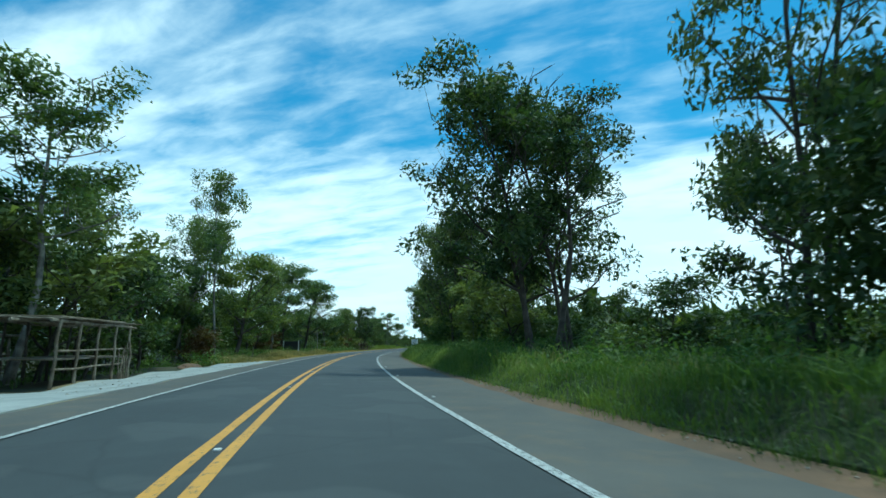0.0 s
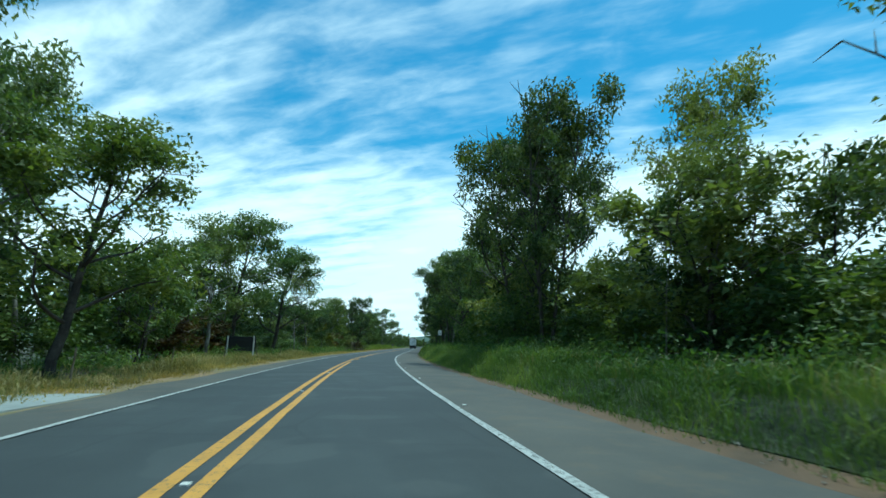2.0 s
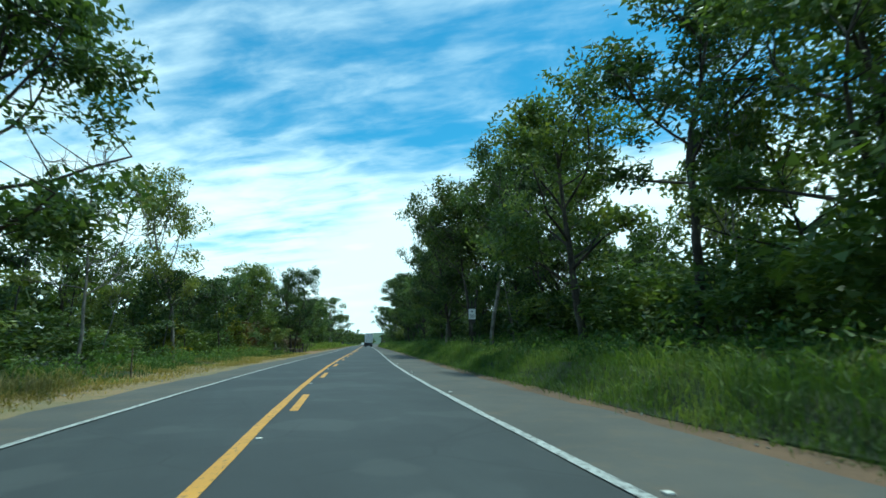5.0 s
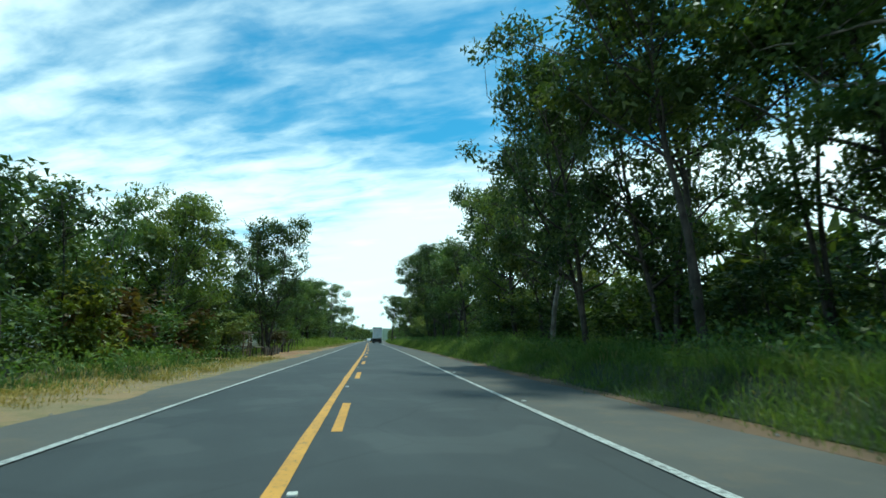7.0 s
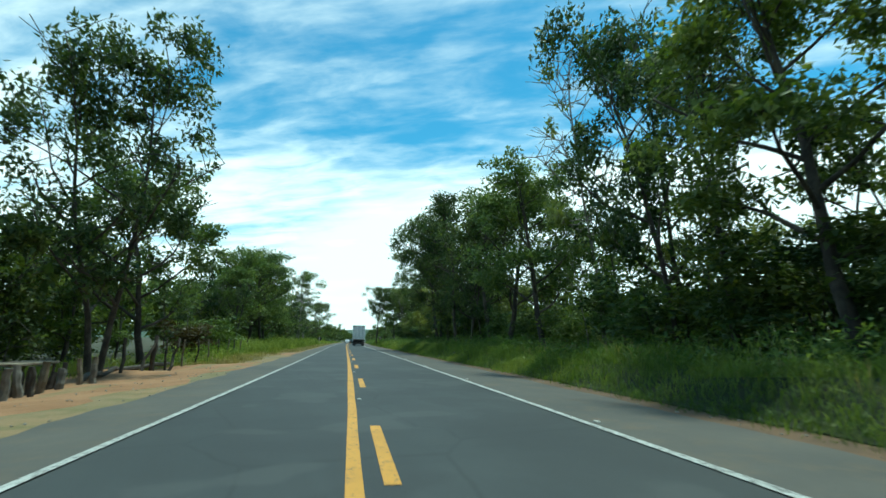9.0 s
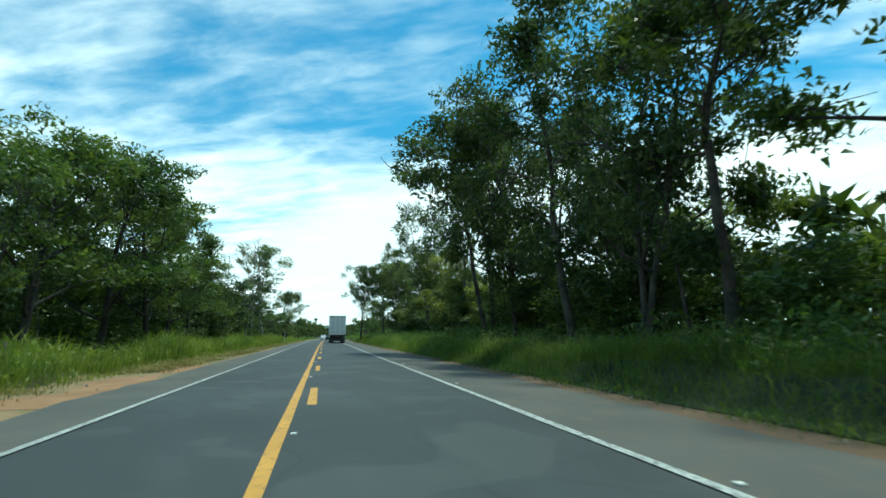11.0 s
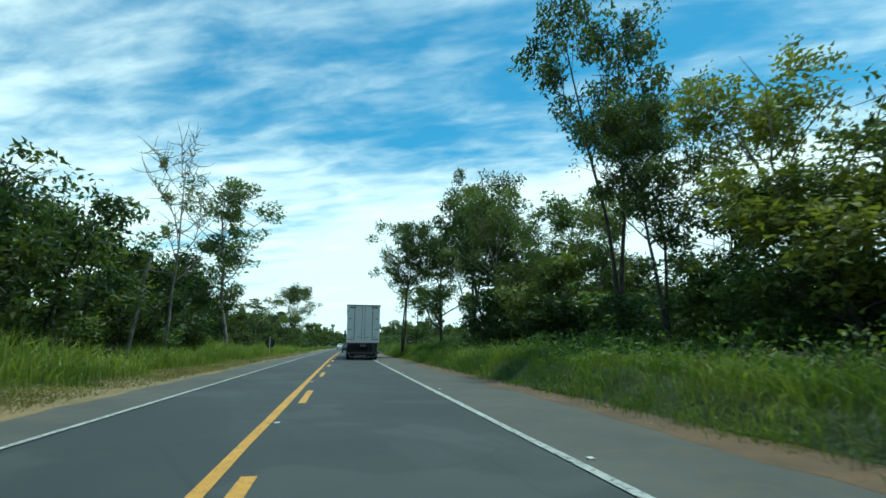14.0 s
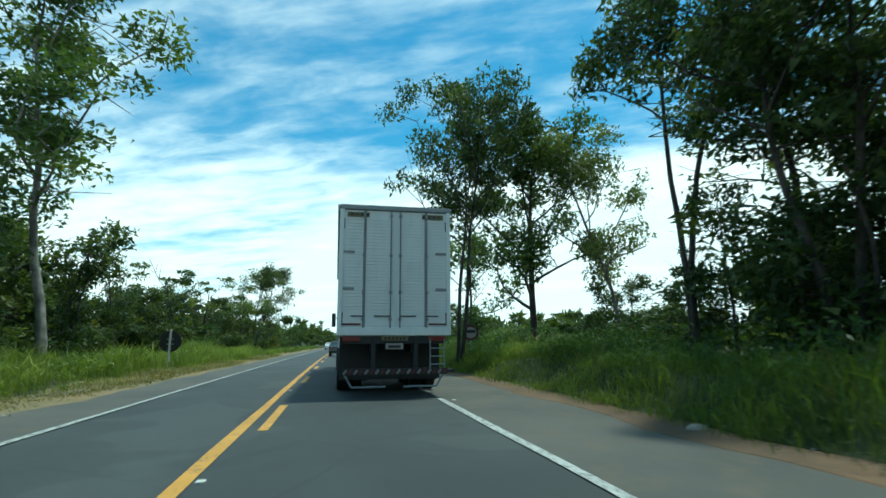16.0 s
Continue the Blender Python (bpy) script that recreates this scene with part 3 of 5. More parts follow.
KINDS = {}


def tree_kind(key, leaf_material, bark_material, label, category="tree", **how):
    made, lv, lf = tree_meshes(**how)
    w = [sheet("trunk" if category == "tree" else "stem", wv, wf, bark_material, True) for wv, wf in made]
    c = sheet("crown", lv, lf, leaf_material)
    KINDS[key] = dict(trunk=w, crown=c, label=label, category=category, high=float(np.quantile(lv[:, 2], 0.998)),
                      wide=float(np.quantile(np.hypot(lv[:, 0], lv[:, 1]), 0.955)) * 2)


def plant(key, s, lat, high, wide, turn, label="", group="", name="tree"):
    """One tree or bush of a kind, scaled to its height and width."""
    k = KINDS[key]
    x, y = along(s, lat)
    z = float(rolling(np.array([s]), np.array([lat]))[0])
    w = wide / k["wide"]
    ob = thing(name, label or k["label"], k["category"], group, pose(float(x), float(y), z, 0, 0, turn) @ Matrix.Diagonal((w, w, high / k["high"], 1)))
    for stem in k["trunk"]:
        part(stem.name.split(".")[0], stem, None, ob)
    part("crown", k["crown"], None, ob)
    return ob


tree_kind("broad", LEAF_DEEP, BARK_DARK, "tall broad roadside tree with dense dark green crown", seed=11, high=15, wide=12, clear=0.20, trunk_r=0.22, limbs=13, count=13500, leaf=0.278, clump=0.56, stems=2)
tree_kind("broad_b", LEAF_MID, BARK_DARK, "broad leafy tree with several dark limbs", seed=12, high=14, wide=11, clear=0.24, trunk_r=0.22, limbs=14, count=11500, leaf=0.262, clump=0.54)
tree_kind("tall", LEAF_DEEP, BARK_DARK, "tall slender tree with a high open crown", seed=21, high=16, wide=8, clear=0.48, trunk_r=0.17, limbs=12, count=7500, leaf=0.230, clump=0.46)
tree_kind("tall_b", LEAF_MID, BARK_PALE, "tall thin tree with pale trunk and open crown", seed=22, high=16, wide=7.5, clear=0.42, trunk_r=0.14, limbs=12, count=6900, leaf=0.230, clump=0.46, lean=0.08)
tree_kind("fork", LEAF_DEEP, BARK_DARK, "tall forked tree with bare dark stems and high crown", seed=24, high=14, wide=8, clear=0.58, trunk_r=0.16, limbs=8, count=7500, leaf=0.230, clump=0.46, stems=2)
tree_kind("canopy", LEAF_DEEP, BARK_DARK, "tall tree with bare limbs under a wide dark crown", seed=26, high=15, wide=12, clear=0.50, trunk_r=0.2, limbs=11, count=12500, leaf=0.262, clump=0.54, stems=2)
tree_kind("light", LEAF_PALE, BARK_PALE, "pale-trunked tree with light airy green crown", seed=31, high=12, wide=9, clear=0.32, trunk_r=0.15, limbs=13, count=6900, leaf=0.225, clump=0.46, lean=0.10)
tree_kind("bare", LEAF_PALE, BARK_PALE, "nearly leafless pale tree with thin twigs", seed=41, high=13, wide=7, clear=0.38, trunk_r=0.10, limbs=15, count=900, leaf=0.230, clump=0.3, bare=0.55)
tree_kind("round", LEAF_MID, BARK_DARK, "medium bushy tree with low dense crown", seed=51, high=9, wide=8, clear=0.14, trunk_r=0.13, limbs=9, count=3700, leaf=0.295, clump=0.54, twigs=False, hub=65)
tree_kind("round_b", LEAF_DEEP, BARK_DARK, "dark medium tree with leaves almost to the ground", seed=52, high=9, wide=7, clear=0.10, trunk_r=0.12, limbs=6, count=3700, leaf=0.295, clump=0.56, stems=2, twigs=False, hub=65)
tree_kind("round_c", LEAF_PALE, BARK_DARK, "medium tree with light yellowish green leaves", seed=53, high=8, wide=7.5, clear=0.16, trunk_r=0.12, limbs=9, count=4000, leaf=0.290, clump=0.5, twigs=False, hub=65)
tree_kind("layer", LEAF_DEEP, BARK_DARK, "spreading tree with flat layered branches", seed=61, high=9, wide=10, clear=0.35, trunk_r=0.15, limbs=9, count=2000, leaf=0.362, clump=0.5, layered=0.55, flat=0.35)
tree_kind("small", LEAF_MID, BARK_DARK, "small leaning tree with thin dark stem", seed=71, high=5, wide=4.2, clear=0.35, trunk_r=0.09, limbs=8, count=2200, leaf=0.220, clump=0.34, lean=0.28)
tree_kind("sapling", LEAF_MID, BARK_PALE, "slim pale-stemmed young tree with few leaves", seed=73, high=8, wide=3.6, clear=0.50, trunk_r=0.075, limbs=6, count=1000, leaf=0.24, clump=0.42, lean=0.10, twigs=False, hub=65)
tree_kind("sapling_b", LEAF_DEEP, BARK_DARK, "slim dark-stemmed young tree with thin crown", seed=74, high=8, wide=3.8, clear=0.45, trunk_r=0.085, limbs=6, count=1100, leaf=0.24, clump=0.42, lean=0.16, twigs=False, hub=65)
tree_kind("thicket", LEAF_DEEP, BARK_DARK, "dense dark thicket bush at the wood's edge", "bush", seed=81, high=4.5, wide=4.8, clear=0.02, trunk_r=0.05, limbs=4, count=2600, leaf=0.245, clump=0.5, stems=3, twigs=False, hub=65)
tree_kind("thicket_b", LEAF_MID, BARK_DARK, "green thicket bush with thin stems", "bush", seed=82, high=4.0, wide=4.6, clear=0.03, trunk_r=0.05, limbs=4, count=2600, leaf=0.240, clump=0.5, stems=3, twigs=False, hub=65)
tree_kind("golden", LEAF_YELLOW, BARK_DARK, "bush with bright yellow-green leaves", "bush", seed=83, high=3.2, wide=3.4, clear=0.05, trunk_r=0.04, limbs=5, count=1900, leaf=0.250, clump=0.4, stems=2, twigs=False, hub=65)
tree_kind("rusty", LEAF_RUST, BARK_DARK, "bush with reddish-brown dying leaves", "bush", seed=84, high=3.4, wide=3.8, clear=0.03, trunk_r=0.04, limbs=5, count=2000, leaf=0.250, clump=0.42, stems=2, twigs=False, hub=65)

# single trees: kind, s, lat, height, width
RIGHT_TREES = [
    ("broad", 14.0, 12.0, 15.0, 6.6), ("round_b", 16.5, 13.8, 6.5, 5.0), ("broad", 30.6, 11.2, 15.6, 11.8), ("broad", 29.4, 12.8, 14.8, 9.5), ("round_c", 36.5, 12.0, 5.6, 6.0), ("round_b", 22.0, 13.6, 3.4, 4.4), ("light", 52.3, 14.4, 12.5, 6.6), ("round_c", 48.6, 12.8, 6.5, 6.5), ("round_c", 57.0, 13.6, 4.6, 5.4), ("tall", 26.8, 11.0, 13.0, 6.0), ("light", 40.5, 13.4, 10.0, 7.0),
    ("light", 46.5, 13.8, 8.0, 7.0), ("broad", 62.3, 11.9, 16.2, 8.8), ("broad", 67.0, 11.8, 16.5, 10.5), ("canopy", 66.2, 13.0, 15.5, 9.5), ("round_c", 73.0, 11.8, 6.5, 6.5), ("thicket_b", 67.5, 10.8, 4.4, 4.8),
    ("bare", 78.2, 12.2, 14.0, 7.0), ("tall", 76.0, 14.5, 13.5, 7.0), ("broad_b", 84.5, 12.5, 11.0, 8.0), ("tall", 92.0, 13.0, 13.5, 8.0),
    ("broad_b", 99.0, 12.0, 12.5, 8.5), ("broad", 106.0, 13.5, 14.5, 9.0), ("tall_b", 114.4, 11.4, 15.0, 7.5), ("tall", 110.5, 15.0, 15.0, 6.5),
    ("broad_b", 115.8, 14.2, 12.0, 8.0), ("fork", 119.0, 14.0, 15.0, 7.0), ("canopy", 120.5, 11.3, 15.5, 11.0), ("broad", 128.0, 10.4, 14.5, 9.5),
    ("tall_b", 133.5, 10.8, 14.5, 7.0), ("broad", 139.0, 12.2, 14.5, 9.0), ("broad_b", 145.5, 12.0, 12.5, 8.0), ("broad", 154.8, 14.0, 16.5, 10.0),
    ("fork", 150.0, 12.5, 13.0, 7.0), ("bare", 160.5, 13.2, 16.0, 7.5), ("broad_b", 166.0, 12.0, 12.5, 8.0), ("broad_b", 172.0, 11.8, 12.5, 9.0),
    ("tall", 179.0, 12.2, 13.5, 8.0), ("round_b", 186.5, 13.4, 8.0, 7.5), ("tall", 186.0, 10.8, 15.5, 8.0), ("broad", 191.0, 12.5, 14.0, 9.0), ("canopy", 199.6, 11.8, 16.0, 13.0), ("broad", 195.8, 12.0, 15.5, 9.5), ("round_b", 198.5, 12.6, 8.0, 7.0), ("round_c", 214.5, 14.6, 6.4, 6.5), ("round_c", 207.0, 13.8, 5.0, 5.6), ("round_c", 220.0, 14.0, 5.6, 6.0),
    ("light", 212.6, 14.6, 8.2, 4.8), ("fork", 213.8, 13.2, 16.0, 8.0), ("fork", 230.6, 13.4, 17.2, 8.0), ("light", 222.0, 16.0, 9.5, 8.0),
    ("light", 236.5, 14.5, 9.5, 6.5), ("light", 243.6, 12.6, 11.6, 7.0), ("tall_b", 240.0, 14.5, 10.2, 6.5), ("round_c", 238.0, 13.2, 6.4, 7.0), ("fork", 254.3, 12.2, 16.5, 8.5),
    ("thicket", 12.4, 10.8, 4.6, 4.4), ("thicket", 10.5, 12.0, 5.4, 5.0), ("broad", 124.4, 12.2, 14.0, 9.5), ("round_b", 211.5, 15.0, 5.6, 6.0), ("round", 217.5, 15.2, 6.2, 6.5), ("broad_b", 223.5, 16.5, 6.0, 6.0), ("round_b", 249.0, 13.0, 8.0, 7.0), ("tall", 252.0, 15.5, 11.5, 8.0), ("thicket", 244.0, 12.6, 5.0, 5.0), ("thicket", 250.0, 12.4, 4.6, 5.0),
    ("broad", 181.5, 11.0, 15.0, 9.0), ("canopy", 226.6, 13.0, 10.4, 6.0),
    ("canopy", 264.0, 6.85, 14.4, 7.6), ("canopy", 249.5, 12.8, 12.4, 9.0), ("broad_b", 266.0, 11.5, 13.0, 8.0), ("light", 262.0, 14.5, 11.0, 7.0), ("round", 272.0, 9.5, 8.0, 7.0),
]
LEFT_TREES = [
    ("round_c", 29.8, -11.6, 7.2, 7.5), ("round_b", 33.5, -11.8, 7.5, 7.5), ("round", 39.0, -11.2, 7.0, 6.5), ("round_c", 145.2, -10.4, 3.6, 4.4), ("tall_b", 27.2, -11.2, 13.8, 7.4), ("light", 36.0, -13.5, 12.0, 9.0), ("tall_b", 48.4, -9.6, 16.0, 4.8), ("tall_b", 60.0, -15.0, 14.5, 6.5),
    ("light", 52.5, -14.0, 13.0, 7.0), ("broad_b", 52.4, -8.9, 9.8, 7.6), ("small", 58.8, -9.1, 5.4, 4.4), ("light", 73.3, -10.6, 11.2, 9.5),
    ("round", 65.5, -11.5, 8.0, 7.0), ("broad_b", 80.5, -11.2, 13.0, 8.0), ("broad_b", 90.6, -10.0, 12.0, 9.0), ("bare", 98.5, -9.4, 8.8, 5.5),
    ("light", 114.0, -11.2, 13.5, 8.0), ("broad_b", 141.0, -12.9, 11.6, 6.5), ("broad", 156.1, -9.2, 12.6, 8.5), ("tall", 150.0, -13.2, 10.4, 6.0),
    ("broad_b", 163.5, -10.2, 10.5, 7.5), ("broad_b", 190.0, -11.4, 10.6, 7.5), ("broad_b", 197.0, -11.2, 11.8, 8.0), ("broad_b", 204.0, -10.8, 11.2, 8.0),
    ("broad_b", 211.0, -11.4, 12.4, 7.5), ("broad_b", 219.0, -12.4, 9.6, 8.0), ("round", 266.0, -14.5, 9.0, 8.0), ("round_b", 272.0, -14.0, 8.4, 8.0), ("bare", 243.6, -9.6, 13.8, 7.0), ("tall_b", 263.0, -10.2, 17.4, 9.5),
    ("round_b", 229.5, -12.8, 9.4, 8.0), ("round_b", 236.0, -12.8, 8.8, 8.0), ("round", 241.0, -13.2, 8.4, 8.0), ("round_b", 246.5, -12.8, 8.0, 8.0), ("round", 252.0, -13.2, 8.0, 8.0), ("round_b", 258.0, -13.4, 8.0, 8.0),
    ("golden", 146.5, -12.4, 2.8, 3.6), ("thicket_b", 143.0, -11.6, 3.2, 4.2), ("golden", 128.0, -11.0, 3.4, 3.6), ("golden", 131.0, -12.5, 5.0, 4.0), ("rusty", 47.0, -10.2, 3.2, 3.6), ("rusty", 68.0, -10.8, 3.0, 4.4),
    ("broad", 336.0, -14.0, 16.0, 14.0), ("layer", 290.0, -13.0, 8.5, 9.0), ("layer", 303.0, -14.0, 9.0, 9.0), ("round", 318.0, -13.0, 8.0, 8.0),
]
for group, rows in (("trees along the right verge", RIGHT_TREES), ("trees along the left verge", LEFT_TREES)):
    for kind, s, lat, high, wide in rows:
        plant(kind, s, lat, high, wide, (s * 37.0 + 11 * lat) % 360, group=group, name=KINDS[kind]["category"])
rng = np.random.default_rng(5)


def height_right(s):
    return float(np.interp(s, [-20, 10, 20, 40, 50, 58, 66, 75, 110, 198, 206, 213, 222, 236, 252, 262, 300, 310, 400], [6, 4.5, 2.6, 4.5, 7, 5.6, 6.4, 8, 7.5, 7, 4.9, 5.2, 7, 6.4, 6.6, 3.6, 3.8, 6, 8]))


def height_left(s):
    return float(np.interp(s, [-20, 20, 40, 60, 80, 100, 112, 120, 128, 134, 140, 150, 165, 178, 200, 215, 224, 230, 240, 250, 270, 300, 400], [9, 9, 8.5, 8, 7.5, 7, 6.6, 6.6, 7.8, 9.0, 9.4, 8.2, 7.4, 6.6, 9, 9.6, 9.4, 9, 8.2, 7.4, 7.2, 7, 7]))


def clear_of(sign, s):
    """How far the thickets stand back: behind the stalls and the wide meadow."""
    if sign > 0:
        return 0.0
    return 3.2 if 14 < s < 70 else 6.0 if 143 < s < 176 else 2.2 if s > 186 else 0.0


# the wood's edge: a row of thickets, and rows of trees behind it
for side, sign, tall, edge, group in (("right", 1, height_right, 11.5, "thickets at the right wood's edge"), ("left", -1, height_left, 9.8, "thickets at the left wood's edge")):
    s = -8.0
    while s < 400:
        h = tall(s)
        step = 3.3 if s < 285 else 8.0
        key = ("thicket", "thicket_b", "thicket", "thicket_b", "golden" if sign < 0 and rng.random() < 0.4 else "thicket", "rusty" if sign < 0 and rng.random() < 0.3 else "thicket_b")[int(rng.integers(0, 6))]
        hh = float(rng.uniform(0.30, 0.50) * h) * (1.3 if sign > 0 and s < 258 else 1.0)
        plant(key, s + float(rng.normal(0, 0.6)), sign * (edge + 1.6 + clear_of(sign, s) + abs(float(rng.normal(0, 1.1)))), min(hh, 4.4 if sign > 0 else 3.6), hh * 1.2 + 0.9, float(rng.uniform(0, 360)), group=group, name="bush")
        s += step
    s = -10.0
    while s < 420:
        h = tall(s) * float(rng.uniform(0.75, 1.12))
        if h > 3.6:
            key = ("round", "round_b", "round", "round_b", "round_c", "layer")[int(rng.integers(0, 6))]
            plant(key, s + float(rng.normal(0, 1.0)), sign * (edge + float(rng.uniform(3.6, 7.0))), h, h * float(rng.uniform(0.7, 0.95)), float(rng.uniform(0, 360)), group=f"wood on the {side} side")
        s += 5.8 if s < 290 else 14.0


# slim young trees that stand between the thickets
rng = np.random.default_rng(61)
for side, sign, tall, edge in (("right", 1, height_right, 11.5), ("left", -1, height_left, 9.8)):
    for s in np.arange(8, 284, 5.0):
        h = tall(s) * float(rng.uniform(0.85, 1.12))
        if h > 4.5:
            plant(("sapling", "sapling_b")[int(rng.integers(0, 2))], float(s + rng.normal(0, 1.6)), sign * (edge + clear_of(sign, s) + float(rng.uniform(0.2, 4.0))), h, h * 0.48, float(rng.uniform(0, 360)), group=f"slim young trees of the {side} wood")


def far_wood(name, seed, rows, count, leaf, label):
    """Many trees too far back to tell apart, as one mesh: rows of s, lat, height, width."""
    rng = np.random.default_rng(seed)
    vs, fs, base = [], [], 0
    for s, lat, high, wide in rows:
        hubs = rng.normal(0, 1, (max(6, count // 25), 3))
        hubs *= (rng.uniform(0.35, 1, len(hubs)) / np.linalg.norm(hubs, axis=1))[:, None]
        c = hubs[rng.integers(0, len(hubs), count)] + rng.uniform(-0.16, 0.16, (count, 3))
        c = c * (wide / 2, wide / 2, high * 0.44) + (0, 0, high * 0.52)
        x, y = along(s, lat)
        v, f = leaves(rng, c + (float(x), float(y), 0), leaf)
        vs.append(v)
        fs.append(f + base)
        base += len(v)
    return tagged(new(name, sheet(name, np.concatenate(vs), np.concatenate(fs), LEAF_DEEP)), label, "trees", kind="stuff")


rng = np.random.default_rng(77)
behind = []
for sign, tall, edge in ((1, height_right, 11.5), (-1, height_left, 9.8)):
    for s in np.arange(-12, 420, 4.5):
        h = max(3.0, tall(s) * rng.uniform(0.75, 1.05))
        behind.append((s + rng.normal(0, 1), sign * (edge + rng.uniform(7, 11)), h, h * rng.uniform(0.9, 1.2)))
        if sign > 0:
            low = h * (0.45 if 196 < s < 240 else 1.0)
            behind.append((s + 2 + rng.normal(0, 1), sign * (edge + rng.uniform(13, 19)), low, h * rng.uniform(0.9, 1.2)))
            behind.append((s + rng.normal(0, 1), sign * (edge + rng.uniform(20, 27)), low * 0.9, h * rng.uniform(1.0, 1.3)))
far_wood("woodland", 78, behind, 500, 0.88, "dim green woodland deep behind the verge trees")
beyond = []
for s in np.arange(420, 1150, 7.0):
    for sign, lat0 in ((1, 12), (-1, 10)):
        h = rng.uniform(7, 12)
        beyond.append((s, sign * (lat0 + rng.uniform(0, 10)), h, h * 0.9))
far_wood("distant_woodland", 79, beyond, 320, 1.25, "distant green trees along the road's far end")

# low wooded hills that close the view
angle = np.linspace(-2.0, 2.0, 161)
rim, crest = [], []
for r, up in ((1250, 0.0), (1400, 0.7), (1600, 1.0), (1800, 0.9)):
    top = 34 + 10 * np.sin(angle * 7) + 6 * np.sin(angle * 17 + 1) + rng.normal(0, 1.6, len(angle))
    rim.append(np.stack([60 + r * np.sin(angle + 0.25), 160 + r * np.cos(angle + 0.25), -2 + top * up], 1))
i = np.arange(4 * 161).reshape(4, 161)
f = np.stack([i[:-1, :-1], i[:-1, 1:], i[1:, 1:], i[1:, :-1]], -1).reshape(-1, 4)
p = Paint("wooded_hill", 1.0).world_place()
p.colour(p.ramp(p.noise(0.06, 6, 0.7), [(0.3, (0.03, 0.055, 0.04)), (0.7, (0.09, 0.13, 0.08))]))
tagged(new("backdrop", sheet("backdrop", np.concatenate(rim), f, p.m, True)), "low wooded hills on the horizon", "hills", kind="structure")


# ---- grass ----
def blades(rng, s, lat, high, width, bend):
    """Bent tapering blades, two triangles each."""
    n = len(s)
    x, y = along(s, lat)
    z = rolling(s, lat)
    a = rng.uniform(0, 2 * math.pi, n)
    out = np.stack([np.cos(a), np.sin(a), 0 * a], 1)
    b = rng.uniform(0, 2 * math.pi, n)
    side = np.stack([np.cos(b), np.sin(b), 0 * b], 1) * (width / 2)[:, None]
    base = np.stack([x, y, z - 0.03], 1)
    mid = base + out * (high * bend * 0.30)[:, None] + (0, 0, 1) * (high * 0.62)[:, None]
    tip = base + out * (high * bend)[:, None] + (0, 0, 1) * (high * (1.0 - 0.35 * bend))[:, None]
    v = np.stack([base, mid + side, tip, mid - side], 1).reshape(-1, 3)
    i = np.arange(n) * 4
    f = np.concatenate([np.stack([i, i + 1, i + 3], 1), np.stack([i + 3, i + 1, i + 2], 1)])
    return v, f


def meadow(name, seed, s0, s1, l0, l1, per, high, width, bend, material, label, tuft=0.22, edge=0.8, low=0.22):
    rng = np.random.default_rng(seed)
    area = (s1 - s0) * abs(l1 - l0)
    tufts = max(1, int(area * per / 14))
    ts, tl = rng.uniform(s0, s1, tufts), rng.uniform(min(l0, l1), max(l0, l1), tufts)
    tall = rng.uniform(0.65, 1.15, tufts) * (0.8 + 0.3 * np.sin(ts * 0.35 + tl) * np.sin(ts * 0.11 + 2))
    near = np.clip(np.minimum(np.abs(tl - l0), 9) / edge, low, 1.0)
    s = np.repeat(ts, 14) + rng.normal(0, tuft, tufts * 14)
    lat = np.repeat(tl, 14) + rng.normal(0, tuft, tufts * 14)
    hi = np.repeat(tall * near, 14) * high * rng.uniform(0.55, 1.15, tufts * 14)
    v, f = blades(rng, s, lat, hi, width * rng.uniform(0.6, 1.3, len(s)), np.abs(rng.normal(bend, 0.22, len(s))))
    return tagged(new(name, sheet(name, v, f, material)), label, "grass", kind="stuff")


meadow("tall_grass", 101, -4, 150, 6.42, 8.9, 190, 0.92, 0.019, 0.55, GRASS_GREEN, "tall green roadside grass with bent blades", edge=0.5, low=0.5)
meadow("tall_grass", 102, 150, 285, 6.42, 8.9, 190, 0.90, 0.019, 0.55, GRASS_GREEN, "tall green roadside grass with bent blades", edge=0.5, low=0.5)
meadow("tall_grass", 111, -4, 285, 9.0, 12.6, 20, 1.05, 0.036, 0.45, GRASS_GREEN, "tall green grass under the trees", edge=0.1)
meadow("short_grass", 112, -4, 285, 6.35, 7.2, 150, 0.42, 0.019, 0.6, GRASS_GREEN, "short dense grass on the bank", edge=0.3, low=0.5)
meadow("tall_grass", 103, 285, 420, 6.5, 13.0, 10, 1.2, 0.07, 0.45, GRASS_GREEN, "distant tall green roadside grass")
meadow("dry_grass", 104, -4, 285, 7.0, 9.6, 12, 0.95, 0.022, 0.40, GRASS_DRY, "pale dry stalks among the green grass")
meadow("dry_grass", 125, 44, 92, -5.4, -8.6, 85, 0.85, 0.026, 0.5, GRASS_DRY, "tall straw-coloured dry grass on the verge", edge=0.6, low=0.35)
meadow("dry_grass", 105, 44, 139, -7.0, -9.6, 40, 0.55, 0.026, 0.5, GRASS_DRY, "short yellow dry grass on the verge")
meadow("dry_grass", 115, 162, 180, -5.2, -9.6, 30, 0.5, 0.030, 0.5, GRASS_DRY, "short yellow dry grass on the verge")
meadow("dry_grass", 117, 44, 140, -4.75, -7.5, 95, 0.36, 0.022, 0.55, GRASS_DRY, "dense dry olive grass on the verge", edge=0.35, low=0.5)
meadow("dry_grass", 118, 162, 180, -5.4, -7.5, 80, 0.36, 0.022, 0.55, GRASS_DRY, "dense dry olive grass on the verge", edge=0.35, low=0.5)
